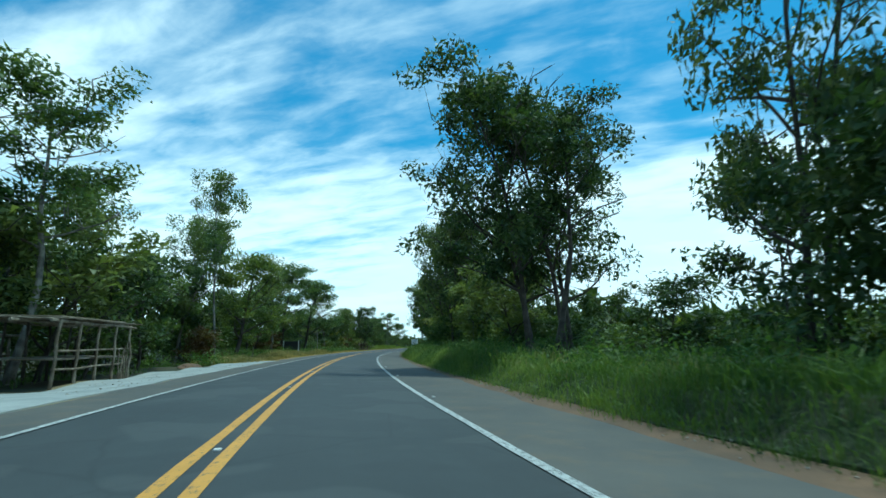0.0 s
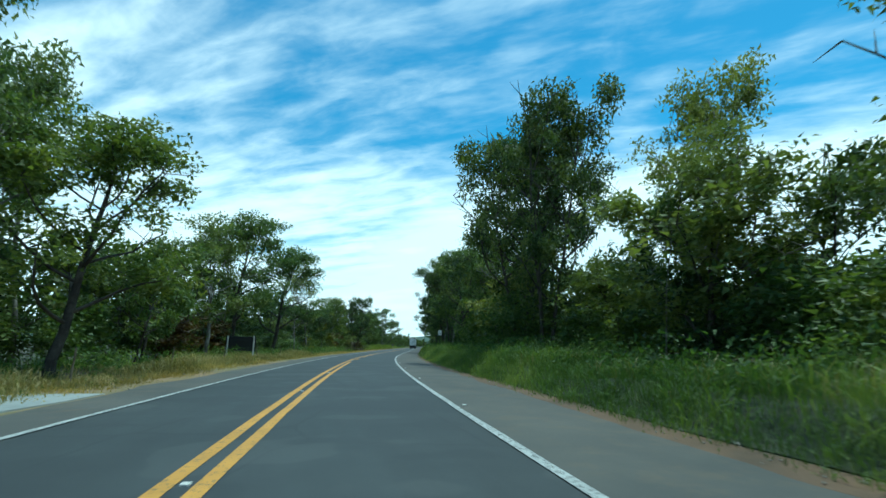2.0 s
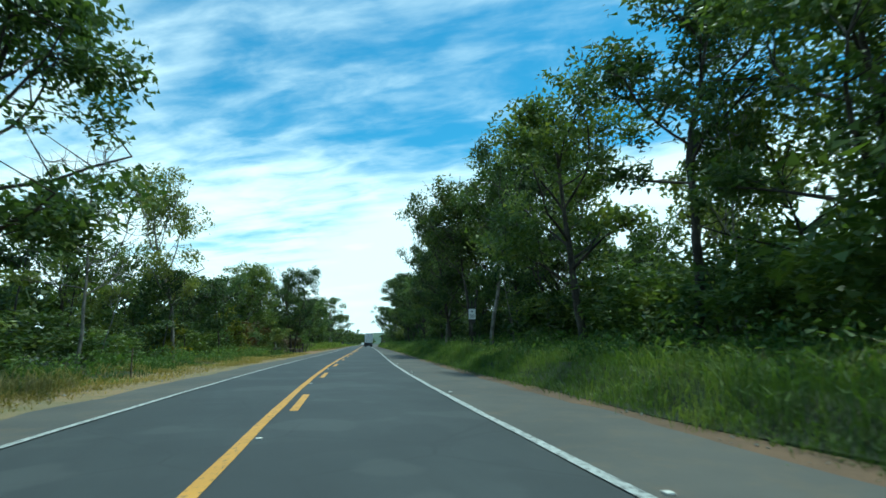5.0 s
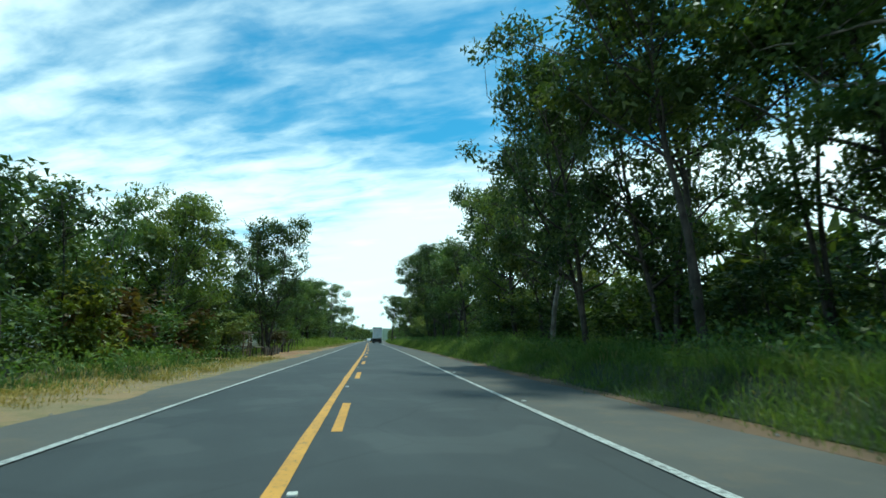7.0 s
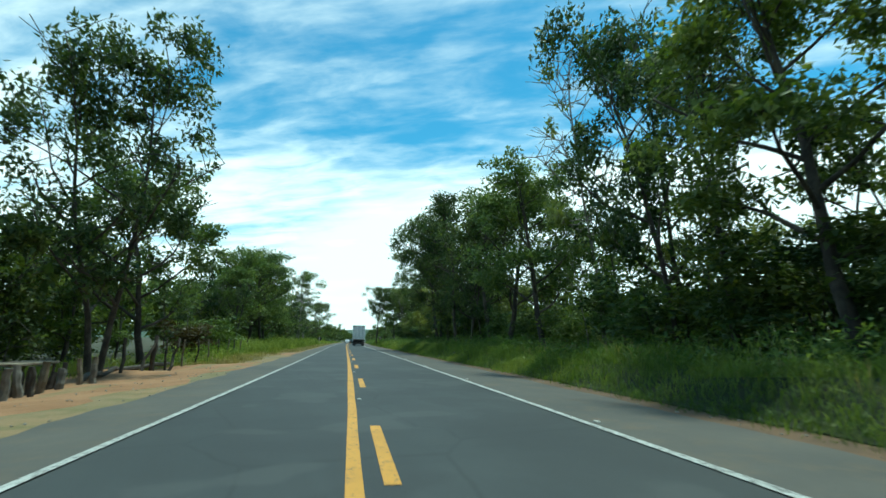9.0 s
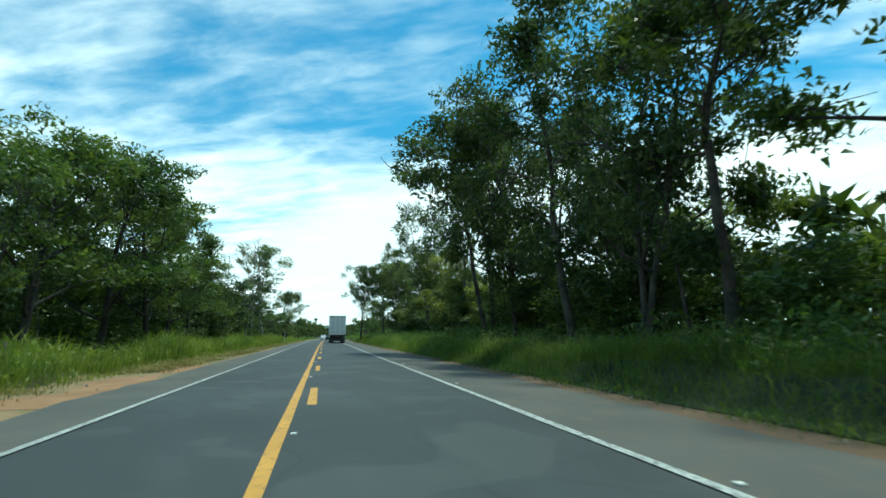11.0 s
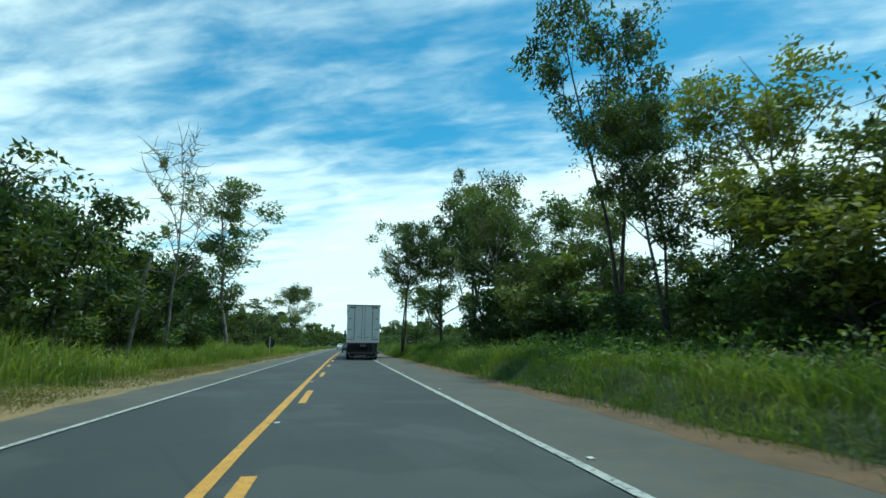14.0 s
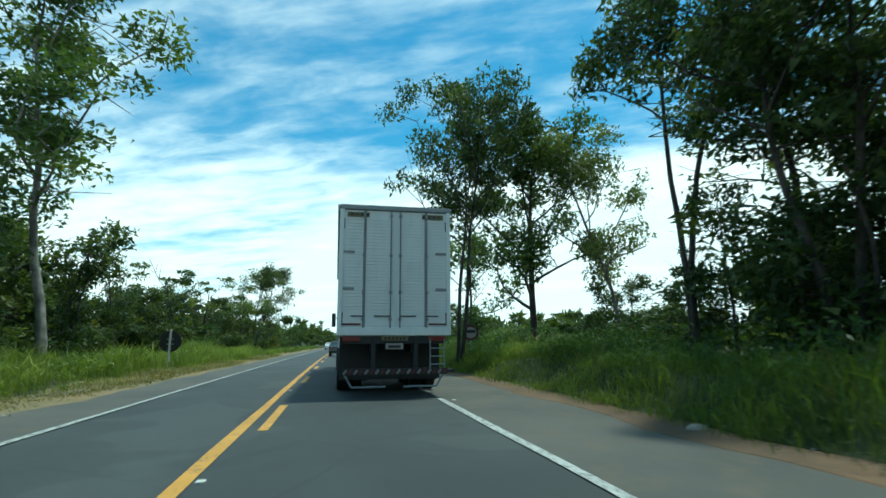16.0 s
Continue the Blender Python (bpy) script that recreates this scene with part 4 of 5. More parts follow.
meadow("green_grass", 119, 44, 140, -5.6, -7.6, 30, 0.42, 0.024, 0.5, GRASS_GREEN, "green tufts among the dry grass", edge=0.3, low=0.5)
meadow("green_grass", 106, 44, 140, -6.5, -12.5, 22, 0.75, 0.035, 0.5, GRASS_GREEN, "green weeds in front of the trees")
meadow("green_grass", 116, 163, 182, -6.5, -12.5, 30, 0.8, 0.035, 0.5, GRASS_LIME, "light green weeds in front of the trees")
meadow("tall_grass", 107, 178, 300, -6.3, -12.0, 60, 1.75, 0.034, 0.42, GRASS_LIME, "tall green grass in front of the trees")
meadow("cut_grass", 108, 186, 300, -4.55, -7.0, 190, 0.30, 0.030, 0.8, GRASS_DRY, "cut straw-coloured grass beside the road", edge=0.5)
meadow("tall_grass", 109, 300, 420, -5.5, -13.0, 9, 1.0, 0.07, 0.45, GRASS_GREEN, "distant tall green grass by the road")
meadow("green_grass", 120, 146, 164, -9.0, -15.0, 30, 0.9, 0.035, 0.5, GRASS_LIME, "light green weeds behind the cut logs", edge=0.4)
meadow("green_grass", 110, -4, 46, -9.5, -14.0, 14, 0.5, 0.035, 0.5, GRASS_GREEN, "thin weeds under the trees", edge=0.3)


def weeds(name, seed, s0, s1, l0, l1, plants, high, leaf, material, label):
    """Low broad-leaved plants scattered through the grass."""
    r = np.random.default_rng(seed)
    s, lat = r.uniform(s0, s1, plants), r.uniform(min(l0, l1), max(l0, l1), plants)
    h = high * r.uniform(0.5, 1.3, plants)
    n = 36
    x, y = along(s, lat)
    base = np.repeat(np.stack([x, y, rolling(s, lat)], 1), n, 0)
    hh = np.repeat(h, n)
    up = r.uniform(0.15, 1.0, plants * n)
    off = r.normal(0, 0.30, (plants * n, 2)) * (hh * (0.4 + 0.8 * up))[:, None]
    v, f = leaves(r, base + np.concatenate([off, (up * hh)[:, None]], 1), leaf)
    return tagged(new(name, sheet(name, v, f, material)), label, "weeds", kind="stuff")


weeds("broad_leaved_weeds", 121, 0, 285, 7.6, 12.5, 1500, 0.95, 0.15, GRASS_GREEN, "broad-leaved weeds among the tall grass")
weeds("pale_weeds", 122, 0, 285, 7.2, 11.5, 420, 0.8, 0.12, GRASS_LIME, "pale green weeds at the front of the grass")
weeds("broad_leaved_weeds", 124, 40, 139, -7.4, -12.0, 450, 0.9, 0.16, GRASS_GREEN, "broad-leaved weeds in front of the left wood")
weeds("broad_leaved_weeds", 123, 163, 300, -7.4, -12.0, 650, 0.9, 0.16, GRASS_GREEN, "broad-leaved weeds in front of the left wood")


# ---- the lorry ahead ----
def ribbed(x0, x1, z0, z1, y, pitch=0.074, deep=0.042):
    """A pressed sheet with horizontal ribs, facing backwards."""
    bm = bmesh.new()
    n = int((z1 - z0) / pitch)
    prof = []
    for k in range(n):
        z = z0 + (z1 - z0) * k / n
        h = (z1 - z0) / n
        prof += [(z, 0.0), (z + 0.60 * h, 0.0), (z + 0.70 * h, deep), (z + 0.90 * h, deep)]
    prof.append((z1, 0.0))
    left = [bm.verts.new((x0, y + d, z)) for z, d in prof]
    right = [bm.verts.new((x1, y + d, z)) for z, d in prof]
    for i in range(len(prof) - 1):
        bm.faces.new((left[i], right[i], right[i + 1], left[i + 1]))
    return bm


def wheel(parent, x, y, r, width):
    tyre = bmesh.new()
    ring, sides = [(-0.5, 0.55), (-0.5, 0.92), (-0.38, 1.0), (0.38, 1.0), (0.5, 0.92), (0.5, 0.55)], 28
    rows = [[tyre.verts.new((x + u * width, y + r * q * math.cos(2 * math.pi * k / sides), r + r * q * math.sin(2 * math.pi * k / sides))) for k in range(sides)] for u, q in ring]
    for a, b in zip(rows, rows[1:] + rows[:1]):
        for k in range(sides):
            tyre.faces.new((a[k], a[(k + 1) % sides], b[(k + 1) % sides], b[k]))
    bmesh.ops.recalc_face_normals(tyre, faces=tyre.faces)
    w = part("wheel", tyre, RUBBER, parent, "black rubber tyre on a steel rim")
    part("rim", rod(rod(bmesh.new(), (x - width * 0.36, y, r), (x + width * 0.36, y, r), r * 0.56, sides=20), (x - width * 0.52, y, r), (x + width * 0.52, y, r), r * 0.2, sides=12), GREY_METAL, w)
    return w


def lorry(at):
    ob = thing("lorry", "white box semi-trailer lorry with ribbed rear doors, in the lane", "lorry", at=at)
    W, Z0, Z1, L = 1.30, 1.45, 4.37, 13.4
    part("cargo_box", solid(-W, W, 0.06, L, Z0, Z1, 0.03), WHITE_PANEL, ob, "white panelled cargo box")
    for side in (-1, 1):
        part("roof_rail", solid(side * W - 0.05, side * W + 0.05, 0.05, L, Z1 - 0.12, Z1 + 0.03, 0.01), GREY_METAL, ob)
        part("corner_post", solid(side * (W - 0.05) - 0.05, side * (W - 0.05) + 0.05, -0.02, 0.09, Z0, Z1, 0.012), WHITE_PANEL, ob)
    part("header", solid(-W, W, -0.025, 0.09, Z1 - 0.09, Z1 + 0.025, 0.012), GREY_METAL, ob, "grey steel header over the doors")
    part("sill", solid(-W, W, -0.03, 0.09, Z0 - 0.08, Z0 + 0.10, 0.012), WHITE_PANEL, ob)
    for side in (-1, 1):
        inner, outer, seam = side * 0.02, side * (W - 0.10), side * 0.70
        lo, hi = min(inner, outer), max(inner, outer)
        door = part("rear_door", solid(lo, hi, 0.03, 0.07, Z0 + 0.10, Z1 - 0.10), WHITE_PANEL, ob, "ribbed white door with steel lock rods")
        for a, b in ((inner + side * 0.02, seam - side * 0.02), (seam + side * 0.02, outer - side * 0.01)):
            part("panel", ribbed(min(a, b), max(a, b), Z0 + 0.42, Z1 - 0.34, 0.012), WHITE_PANEL, door)
            part("kick_panel", solid(min(a, b), max(a, b), 0.016, 0.045, Z0 + 0.12, Z0 + 0.40, 0.006), WHITE_PANEL, door)
        part("seam_strip", solid(seam - 0.012, seam + 0.012, -0.004, 0.03, Z0 + 0.1, Z1 - 0.1), GREY_METAL, door)
        for x in (side * 0.11, side * 0.70 + side * 0.03):
            part("lock_rod", rod(bmesh.new(), (x, -0.022, Z0 + 0.08), (x, -0.022, Z1 - 0.10), 0.017), GREY_METAL, door)
            for z in (Z0 + 0.28, 2.35, 3.2, Z1 - 0.22):
                part("rod_bracket", solid(x - 0.035, x + 0.035, -0.042, 0.02, z - 0.03, z + 0.03, 0.006), GREY_METAL, door)
        for z in (2.42, 3.27):
            part("hinge", solid(min(outer, outer - side * 0.26), max(outer, outer - side * 0.26), -0.012, 0.014, z - 0.032, z + 0.032, 0.006), GREY_METAL, door)
        part("handle", solid(min(side * 0.12, side * 0.48), max(side * 0.12, side * 0.48), -0.052, -0.026, Z0 + 0.335, Z0 + 0.365, 0.006), INK, door)
        part("handle", solid(min(side * 0.72, side * 1.0), max(side * 0.72, side * 1.0), -0.052, -0.026, Z0 + 0.335, Z0 + 0.365, 0.006), INK, door)
        part("header_plate", solid(min(side * 0.62, side * 1.13), max(side * 0.62, side * 1.13), -0.014, 0.014, Z1 - 0.26, Z1 - 0.155, 0.004), OCHRE, door, "dull ochre plate with dark bars")
        for k in range(4):
            x = side * (0.67 + 0.12 * k)
            part("bar", solid(x - 0.035, x + 0.035, -0.018, -0.010, Z1 - 0.235, Z1 - 0.185), INK, door)
        part("corner_mark", solid(outer - 0.02, outer + 0.02, -0.008, 0.016, Z1 - 0.55, Z1 - 0.32), INK, door)
        part("corner_mark", solid(outer - 0.02, outer + 0.02, -0.008, 0.016, Z0 + 0.14, Z0 + 0.44), INK, door)
        part("reflector_strip", solid(min(side * 0.78, outer), max(side * 0.78, outer), -0.006, 0.016, Z0 + 0.15, Z0 + 0.19), RED_PAINT, door)
        part("chassis_rail", solid(side * 0.45 - 0.06, side * 0.45 + 0.06, 0.2, L - 0.5, 1.0, Z0 - 0.09, 0.01), BLACK_STEEL, ob)
        part("tail_lamp", solid(min(side * 0.78, side * 1.18), max(side * 0.78, side * 1.18), -0.03, 0.08, 1.24, 1.345, 0.015), RED_LENS, ob, "red tail lamp cluster")
        part("mud_flap", solid(min(side * 0.55, side * 1.2), max(side * 0.55, side * 1.2), 1.25, 1.28, 0.30, 1.25, 0.004), RUBBER, ob)
        part("bumper_stay", solid(side * 0.48 - 0.05, side * 0.48 + 0.05, 0.0, 0.14, 0.60, 1.36, 0.01), BLACK_STEEL, ob)
        part("guard_tube", rod(rod(bmesh.new(), (side * 0.95, -0.02, 0.24), (side * 0.20, -0.02, 0.24), 0.025), (side * 0.95, -0.02, 0.24), (side * 1.10, 0.0, 0.50), 0.025), GREY_METAL, ob)
        for y in (2.2, 3.45, 4.7):
            wheel(ob, side * 1.12, y, 0.50, 0.27)
            wheel(ob, side * 0.78, y, 0.50, 0.27)
    bumper = part("bumper", solid(-1.16, 1.20, -0.05, 0.06, 0.50, 0.64, 0.012), BLACK_STEEL, ob, "rear bumper with slanted red and white stripes")
    for k in range(20):
        x = -1.10 + 0.118 * k
        part("stripe", solid(x - 0.028, x + 0.028, -0.058, -0.048, 0.512, 0.628, 0, Matrix.Rotation(radians(38), 4, "Y")), (CHEVRON_PALE, RED_PAINT)[k % 2], bumper)
    part("side_marker", solid(1.20, 1.38, -0.05, 0.04, 0.53, 0.61, 0.01), BLACK_STEEL, bumper)
    for y in (2.2, 3.45, 4.7):
        part("axle", rod(bmesh.new(), (-1.0, y, 0.5), (1.0, y, 0.5), 0.07), BLACK_STEEL, ob)
    part("crossmember", solid(-1.15, 1.15, 0.02, 0.16, 1.18, 1.36, 0.01), BLACK_STEEL, ob)
    # black sheet added to stand in for the deep shade under the trailer
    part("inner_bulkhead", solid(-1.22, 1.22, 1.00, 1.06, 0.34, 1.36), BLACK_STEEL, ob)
    badge = part("badge", solid(-0.30, 0.30, -0.03, 0.03, 1.25, 1.36, 0.008), OCHRE, ob, "ochre maker's badge with dark shapes")
    for k in range(6):
        part("bar", solid(-0.24 + 0.085 * k, -0.19 + 0.085 * k, -0.036, -0.028, 1.275, 1.335), INK, badge)
    plate = part("number_plate", solid(-0.21, 0.19, -0.03, 0.0, 1.06, 1.19, 0.006), PLATE, ob, "pale number plate with a dark bar")
    part("bar", solid(-0.15, 0.13, -0.036, -0.028, 1.09, 1.15), INK, plate)
    ladder = part("ladder", solid(0.80, 0.825, -0.03, 0.0, 0.62, 1.30), GREY_METAL, ob, "steel ladder hanging under the sill")
    part("rail", solid(1.13, 1.155, -0.03, 0.0, 0.62, 1.30), GREY_METAL, ladder)
    for z in (0.72, 0.90, 1.08):
        part("rung", rod(bmesh.new(), (0.80, -0.015, z), (1.15, -0.015, z), 0.014), GREY_METAL, ladder)
    cab = part("cab", solid(-1.22, 1.22, L + 0.7, L + 2.7, 0.75, 3.35, 0.12), CAR_WHITE, ob, "white tractor cab")
    part("windscreen", solid(-1.05, 1.05, L + 2.68, L + 2.72, 1.9, 2.9, 0.01), GLASS_DARK, cab)
    for side in (-1, 1):
        part("mirror", solid(min(side * 1.36, side * 1.56), max(side * 1.36, side * 1.56), L + 2.3, L + 2.45, 2.05, 2.75, 0.03), BLACK_STEEL, cab, "black cab mirror")
        part("mirror_arm", rod(bmesh.new(), (side * 1.2, L + 2.4, 2.5), (side * 1.4, L + 2.4, 2.5), 0.02), BLACK_STEEL, cab)
        wheel(ob, side * 1.05, L + 2.0, 0.50, 0.30)
        wheel(ob, side * 1.0, L - 1.4, 0.50, 0.55)
    part("tractor_frame", solid(-0.45, 0.45, L - 2.4, L + 2.6, 0.62, 0.95, 0.02), BLACK_STEEL, ob)
    return ob


lorry(spot(251.5, 2.57))


# ---- cars further on ----
def car(at, paint, label):
    ob = thing("car", label, "car", "cars on the road", at)
    bm = bmesh.new()
    prof = [(-2.0, 0.35), (-2.05, 0.62), (-1.95, 0.90), (-1.05, 0.98), (-0.45, 1.40), (0.75, 1.44), (1.55, 1.02), (2.0, 0.92), (2.05, 0.5), (1.95, 0.32)]
    rows = []
    for x, tuck in ((-0.84, 0.10), (-0.80, 0.0), (0.80, 0.0), (0.84, 0.10)):
        rows.append([bm.verts.new((x * (0.80 if z > 1.1 else 1.0), y * (1 - 0.02 * tuck), z - tuck * 0.05)) for y, z in prof])
    for a, b in zip(rows, rows[1:]):
        for i in range(len(prof)):
            j = (i + 1) % len(prof)
            bm.faces.new((a[i], a[j], b[j], b[i]))
    bm.faces.new(rows[0][::-1])
    bm.faces.new(rows[-1])
    bmesh.ops.recalc_face_normals(bm, faces=bm.faces)
    part("body", bm, paint, ob)
    part("windscreen", solid(-0.60, 0.60, -0.80, -0.76, 1.02, 1.36, 0, Matrix.Rotation(radians(-52), 4, "X")), GLASS_DARK, ob)
    part("rear_window", solid(-0.60, 0.60, 1.14, 1.18, 1.06, 1.40, 0, Matrix.Rotation(radians(58), 4, "X")), GLASS_DARK, ob)
    for side in (-1, 1):
        part("side_window", solid(side * 0.715 - 0.02, side * 0.715 + 0.02, -0.5, 0.9, 1.04, 1.34), GLASS_DARK, ob)
        part("headlight", solid(min(side * 0.45, side * 0.78), max(side * 0.45, side * 0.78), -2.07, -1.98, 0.66, 0.80, 0.02), SIGN_WHITE, ob)
        part("tail_lamp", solid(min(side * 0.50, side * 0.78), max(side * 0.50, side * 0.78), 1.99, 2.07, 0.70, 0.86, 0.02), RED_LENS, ob)
        for y in (-1.25, 1.3):
            wheel(ob, side * 0.74, y, 0.31, 0.19)
    return ob


car(spot(352, -1.4), CAR_WHITE, "small white car in the oncoming lane far ahead")
car(spot(292, 0.95 + 0.3, turn=180), CAR_DARK, "dark green car in the lane beyond the lorry")


# ---- road signs and poles ----
def disc(bm, c, r, thick, sides=32):
    return rod(bm, (c[0], c[1] - thick / 2, c[2]), (c[0], c[1] + thick / 2, c[2]), r, sides=sides)


sign = thing("road_sign", "round road sign seen from its black back, on a white post", "road sign", at=spot(267.6, -6.8, -0.1))
part("post", solid(-0.045, 0.045, -0.06, 0.0, -0.3, 2.05, 0.008), POST_WHITE, sign, "white painted post")
part("disc", disc(bmesh.new(), (0, 0.03, 1.45), 0.52, 0.03), SIGN_BACK, sign, "black back of the disc")
part("clamp", solid(-0.16, 0.16, -0.015, 0.012, 1.55, 1.60), GREY_METAL, sign)
part("clamp", solid(-0.16, 0.16, -0.015, 0.012, 1.30, 1.35), GREY_METAL, sign)

sign = thing("road_sign", "wide rectangular sign seen from its dark back, on two posts", "road sign", at=spot(73.4, -8.1, -0.1))
for x in (-0.95, 0.95):
    part("post", solid(x - 0.05, x + 0.05, -0.08, 0.0, -0.2, 1.85, 0.008), POST_WHITE, sign, "pale square post")
part("board", solid(-1.10, 1.10, 0.0, 0.03, 0.72, 1.80, 0.006), SIGN_BACK, sign, "dark back of the board")
for z in (0.95, 1.5):
    part("batten", solid(-1.0, 1.0, -0.03, 0.0, z, z + 0.06), BLACK_STEEL, sign)

sign = thing("notice_sign", "small white notice board on a thin pole among the grass", "sign", at=spot(110.8, 9.1, 0.1, turn=-8))
part("pole", rod(bmesh.new(), (0, 0.05, -0.5), (0, 0.05, 4.0), 0.05, 0.045, 10), BARK_DARK, sign)
board = part("board", solid(-0.24, 0.24, -0.02, 0.0, 2.72, 3.42, 0.008), SIGN_WHITE, sign, "white board with grey bars")
part("mark", disc(bmesh.new(), (0, -0.022, 3.24), 0.09, 0.006, 3), INK, board)
for k in range(3):
    part("bar", solid(-0.16, 0.16, -0.026, -0.018, 2.84 + 0.08 * k, 2.87 + 0.08 * k), INK, board)

sign = thing("road_sign", "round road sign with dark red ring on thin post", "road sign", at=spot(266.0, 8.1, -0.1, turn=-6))
part("post", rod(bmesh.new(), (0, 0.05, -0.2), (0, 0.05, 2.15), 0.035), GREY_METAL, sign)
part("ring", disc(bmesh.new(), (0, 0.012, 1.82), 0.40, 0.018), RED_PAINT, sign)
part("disc", disc(bmesh.new(), (0, 0, 1.82), 0.29, 0.025), PLATE, sign, "dull pale disc inside the ring")
part("bar", solid(-0.24, 0.24, -0.02, -0.010, 1.80, 1.96), INK, sign)

pole = thing("wooden_pole", "thin pale leaning pole standing in the grass", "pole", at=spot(238.0, -9.7, -0.3) @ pose(0, 0, 0, 0, 7.0, 0))
part("shaft", crooked(np.random.default_rng(350), (0, 0, -0.3), (0, 0, 6.0), 0.10, 0.05, 5), BARK_PALE, pole)

for k in range(7):
    r = np.random.default_rng(330 + k)
    post = thing("fence_post", "thin pale wooden stake in the dry grass", "fence post", "stakes along the left verge", spot(50.0 + 7.9 * k, -6.95, -0.3))
    part("shaft", crooked(r, (0, 0, -0.1), (float(r.normal(0, 0.04)), float(r.normal(0, 0.04)), 1.3), 0.035, 0.012), POLE_WOOD, post)

for k in range(10):
    s = 160.0 + 2.6 * k
    r = np.random.default_rng(300 + k)
    post = thing("fence_post", "rough dark wooden fence post in the verge", "fence post", "fence posts by the left wood", spot(s, -8.0 - 0.04 * k, -0.35))
    part("shaft", crooked(r, (0, 0, 0), (float(r.normal(0, 0.05)), float(r.normal(0, 0.05)), 1.45), 0.05, 0.02), POLE_WOOD if k % 2 else BARK_DARK, post)


# ---- the pole stalls by the lay-by ----
def stall(s, lat, wide, deep, high, seed, label, bays=3):
    r = np.random.default_rng(seed)
    ob = thing("market_stall", label, "stall", at=spot(s, lat, float(rolling(np.array([s]), np.array([lat + wide / 2]))[0])))
    for i in range(bays + 1):
        y = -deep / 2 + deep * i / bays
        for x in (-wide / 2, wide / 2):
            part("post", crooked(r, (x + r.normal(0, 0.05), y, -0.35), (x + r.normal(0, 0.06), y + r.normal(0, 0.06), high + r.normal(0, 0.05)), 0.055, 0.03), POLE_WOOD if x > 0 else BARK_DARK, ob)
    for x in (-wide / 2, 0.0, wide / 2):
        part("beam", crooked(r, (x, -deep / 2 - 0.4, high), (x, deep / 2 + 0.5, high + r.normal(0, 0.08)), 0.055, 0.03), POLE_WOOD, ob)
    for i in range(9):
        y = -deep / 2 - 0.2 + (deep + 0.4) * i / 8
        part("rafter", crooked(r, (-wide / 2 - 0.3, y, high + 0.08), (wide / 2 + 0.35, y + r.normal(0, 0.1), high + 0.09), 0.032, 0.02), POLE_WOOD, ob)
    part("roof_mat", solid(-wide / 2 - 0.15, wide / 2 + 0.1, -deep / 2, deep / 2 * 0.7, high + 0.11, high + 0.16, 0.01), THATCH, ob, "sagging mat of dry thatch")
    for z in (0.55, 1.15):
        part("rail", crooked(r, (wide / 2, -deep / 2, z), (wide / 2, deep / 2, z + 0.05), 0.035, 0.02), POLE_WOOD, ob)
    part("shelf", solid(-wide / 2, wide / 2 - 0.05, -deep / 2 + 0.2, deep / 2 - 0.2, 0.84, 0.90, 0.008), POLE_WOOD, ob, "rough plank shelf")
    for i in range(6):
        y = deep / 2 - 0.9 + 0.14 * i
        part("stake", crooked(r, (wide / 2 + 0.05, y, -0.15), (wide / 2 + 0.05 + r.normal(0, 0.05), y + r.normal(0, 0.08), 0.9 + r.uniform(0, 0.8)), 0.028, 0.02), POLE_WOOD, ob)
    return ob


stall(26.2, -8.9, 2.4, 5.8, 2.15, 401, "open stall of rough poles with a flat roof, empty", 4)
stall(26.2, -12.4, 1.8, 3.0, 1.85, 402, "low open pole stall with a mat roof", 2)
crate = thing("covered_crate", "grey tarpaulin over a low crate beside a stall", "crate", at=spot(24.6, -11.0, -0.32))
part("cover", solid(-0.45, 0.45, -0.6, 0.6, 0.05, 0.62, 0.10), TARP, crate)
part("base", solid(-0.40, 0.40, -0.55, 0.55, -0.05, 0.10), POLE_WOOD, crate)

stall(147.4, -9.6, 1.5, 2.6, 1.85, 403, "small stall of thin poles under a leafy branch", 2)
table = thing("rough_table", "low table of pale planks on stakes by the logs", "table", at=spot(150.6, -8.6, -0.3, 4))
part("tabletop", solid(-0.45, 0.45, -1.1, 1.1, 0.72, 0.78, 0.01), POLE_WOOD, table)
r = np.random.default_rng(405)
for x in (-0.36, 0.36):
    for y in (-0.95, 0.95):
        part("leg", crooked(r, (x, y, -0.15), (x + r.normal(0, 0.03), y, 0.73), 0.04, 0.02), BARK_DARK, table)
for k, (s, lat, ds, dl, h, th) in enumerate(((156.6, -8.5, 0.15, 0.0, 1.5, 0.07), (157.4, -8.2, 0.75, 0.35, 1.35, 0.06), (158.3, -8.0, 0.1, 0.05, 1.6, 0.10), (159.3, -7.7, 0.5, 0.25, 1.5, 0.065))):
    (xa, ya), (xb, yb) = along(s, lat), along(s + ds, lat + dl)
    post = thing("leaning_post", "dark rough post leaning in the orange earth", "post", "leaning posts by the fallen logs", pose(float(xa), float(ya), -0.35))
    part("shaft", crooked(r, (0, 0, -0.1), (float(xb - xa), float(yb - ya), h), th, 0.05), BARK_DARK, post)
rng = np.random.default_rng(410)
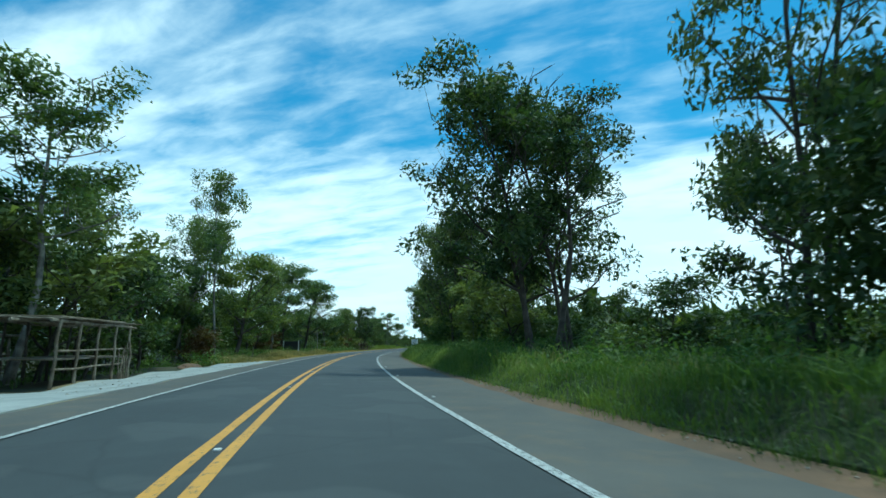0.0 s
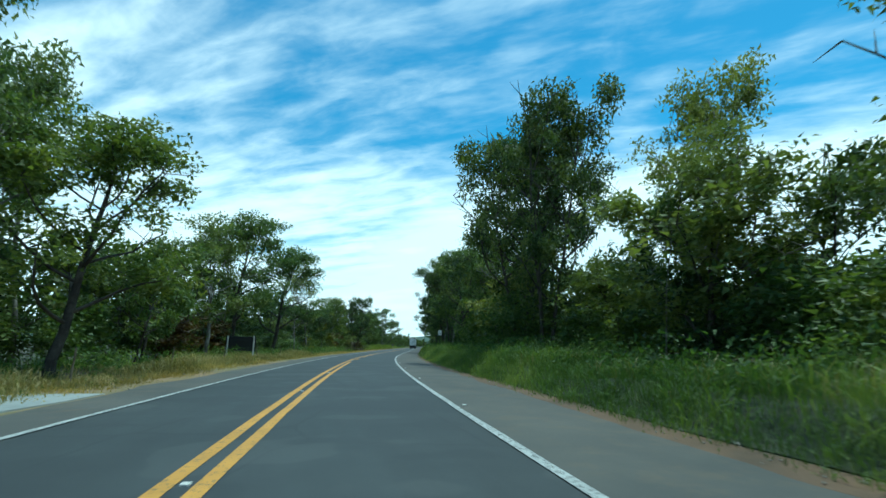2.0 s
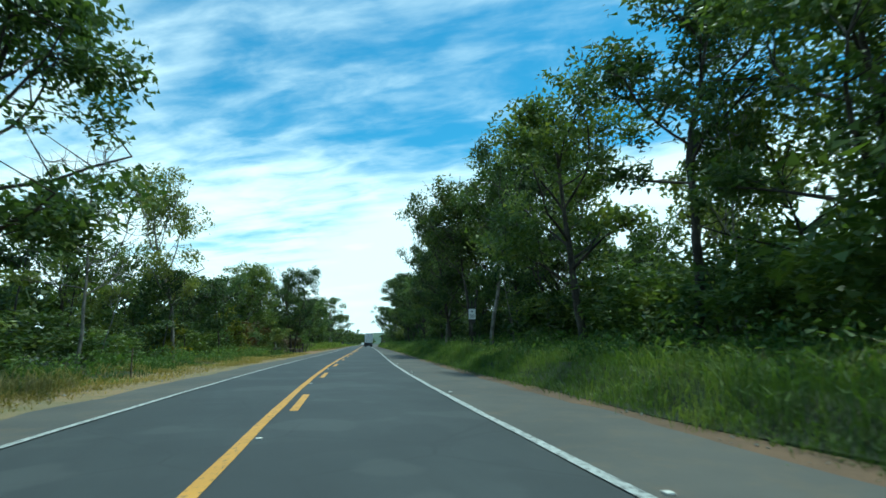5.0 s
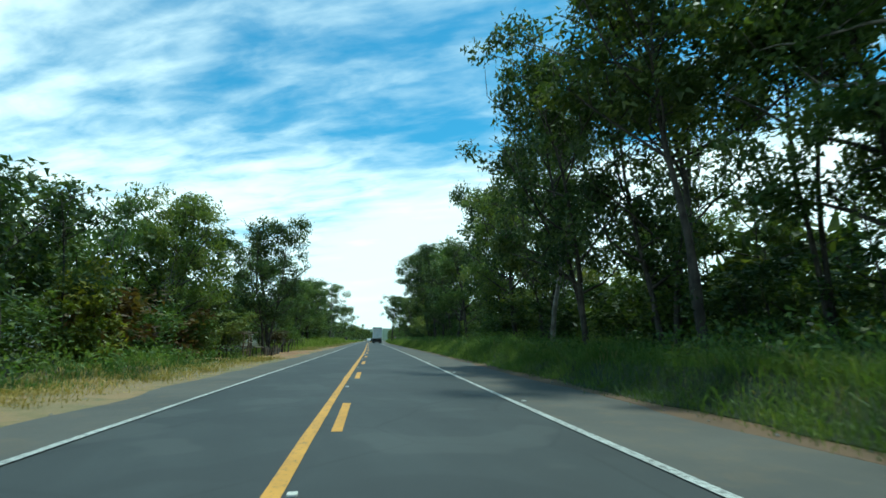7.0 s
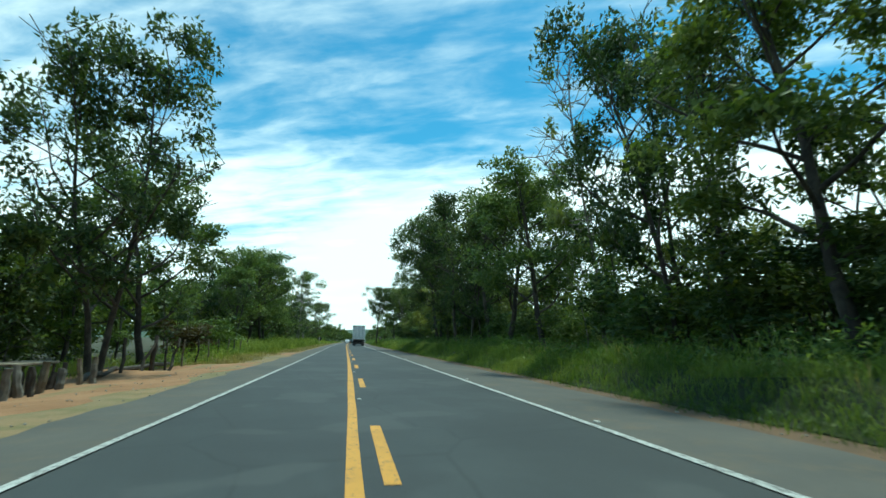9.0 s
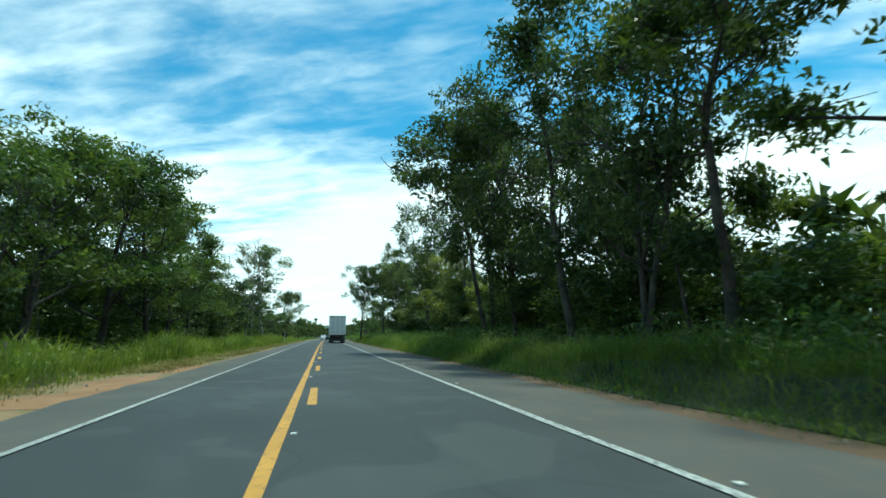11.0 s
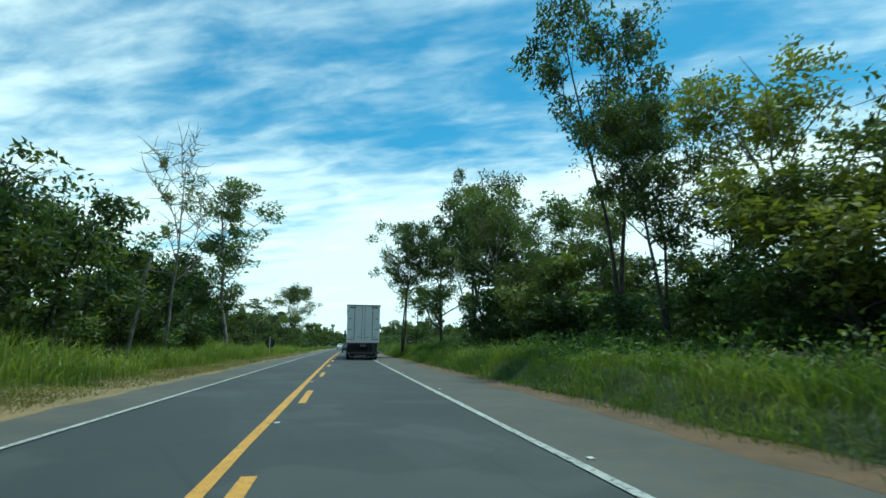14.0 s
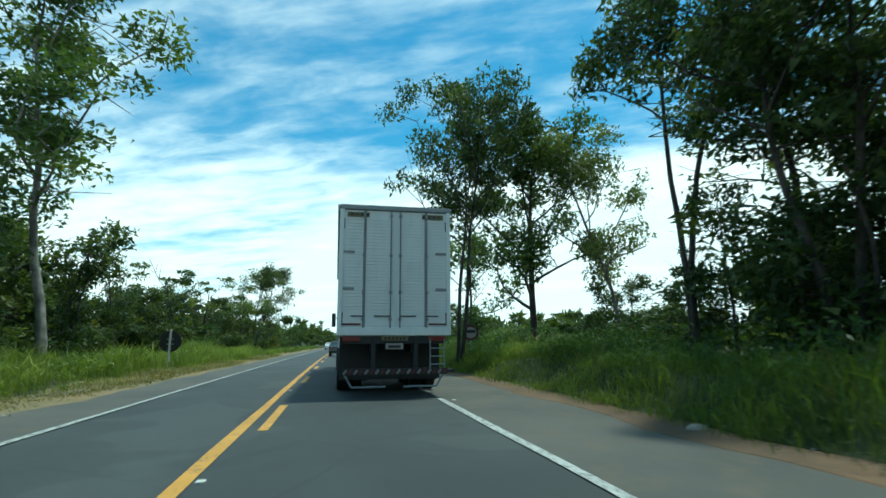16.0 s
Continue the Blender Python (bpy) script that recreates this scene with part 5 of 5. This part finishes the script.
for k in range(15):
    s, lat = 147.6 + 0.30 * k + float(rng.normal(0, 0.05)), -7.5 + 0.22 * float(rng.normal())
    h, girth = float(rng.uniform(0.45, 0.85)), float(rng.uniform(0.05, 0.105))
    stump = thing("cut_log", "upright grey cut log in a row on orange earth", "log", "cut logs by the road", spot(s, lat, -0.25, float(rng.uniform(0, 90))))
    part("bark", crooked(rng, (0, 0, -0.1), (float(rng.normal(0, 0.06)), float(rng.normal(0, 0.06)), h), girth, 0.012), (BARK_DARK, BARK_PALE, POLE_WOOD)[k % 3], stump)
for s0, l0, s1, l1, r, z in ((153.4, -8.4, 158.6, -9.3, 0.10, -0.02), (158.2, -9.4, 163.4, -8.9, 0.11, 0.0), (155.0, -10.4, 160.5, -10.2, 0.09, -0.05)):
    (xa, ya), (xb, yb) = along(s0, l0), along(s1, l1)
    log = thing("fallen_log", "long dark branch lying by the verge", "log", "fallen logs by the road", pose(float(xa), float(ya), -0.15))
    part("bark", crooked(rng, (0, 0, z), (float(xb - xa), float(yb - ya), z * 0.9 + 0.05), r, 0.06, 6), BARK_DARK, log)

rock = thing("stone", "pale flat stone on the dirt edge of the shoulder", "stone", at=spot(246.4, 6.3, -0.04, 20))
bm = bmesh.new()
bmesh.ops.create_icosphere(bm, subdivisions=2, radius=0.17)
for v in bm.verts:
    v.co = Vector((v.co.x * 1.25, v.co.y * 0.8, max(v.co.z, -0.1) * 0.55)) * (1 + 0.18 * noise.noise(v.co * 4))
part("body", bm, STONE, rock)

# loose litter of stones and clods on the verges
for name, sgn, l0, l1, seed, label in (("gravel", 1, 5.9, 6.9, 501, "small stones and clods along the dirt edge"), ("gravel", -1, 4.2, 6.0, 502, "small stones and clods along the sandy verge")):
    r = np.random.default_rng(seed)
    n = 2000
    s, lat, size = r.uniform(0, 285, n), sgn * r.uniform(l0, l1, n), r.gamma(2.0, 0.006, n) + 0.006
    x, y = along(s, lat)
    shape = np.array([(1, 0, 0), (0, 1, 0), (-1, 0, 0), (0, -1, 0), (0, 0, 0.8), (0, 0, -0.6)])
    v = shape[None] * r.uniform(0.6, 1.4, (n, 6, 1)) * size[:, None, None] + np.stack([x, y, np.full(n, -0.03)], 1)[:, None]
    tri = np.array([(0, 1, 4), (1, 2, 4), (2, 3, 4), (3, 0, 4), (1, 0, 5), (2, 1, 5), (3, 2, 5), (0, 3, 5)])
    f = (np.arange(n)[:, None, None] * 6 + tri[None]).reshape(-1, 3)
    tagged(new(name, sheet(name, v.reshape(-1, 3), f, STONE)), label, "gravel", kind="stuff")

mound = thing("earth_mound", "low heap of red earth and dry leaves by the verge", "mound", at=spot(39.0, -8.2, -0.3, 10))
bm = bmesh.new()
bmesh.ops.create_uvsphere(bm, u_segments=28, v_segments=14, radius=1.0)
for v in bm.verts:
    q = 1 + 0.25 * noise.noise(v.co * 2.5) + 0.08 * noise.noise(v.co * 9)
    v.co = Vector((v.co.x * 0.7 * q, v.co.y * 1.5 * q, v.co.z * 0.32 * q))
part("body", bm, BROWN_CLAY, mound)

# raised studs between the lines and beside the edge line
stud = thing("road_stud", "small dull white raised road stud on the asphalt", "road stud", "road studs", spot(10.73, 0.155, 0.02))
part("body", solid(-0.04, 0.04, -0.04, 0.04, -0.01, 0.017, 0.006), POST_WHITE, stud)
part("reflector", solid(-0.028, 0.028, -0.043, -0.036, 0.002, 0.013), SIGN_WHITE, stud)
for k in range(-1, 30):
    for off, lat in ((0.0, 0.155), (6.0, 3.76)):
        if (k, off) != (0, 0.0):
            copy_thing(stud, spot(10.73 + 9 * k + off, lat, 0.02 if lat < 1 else -0.006))
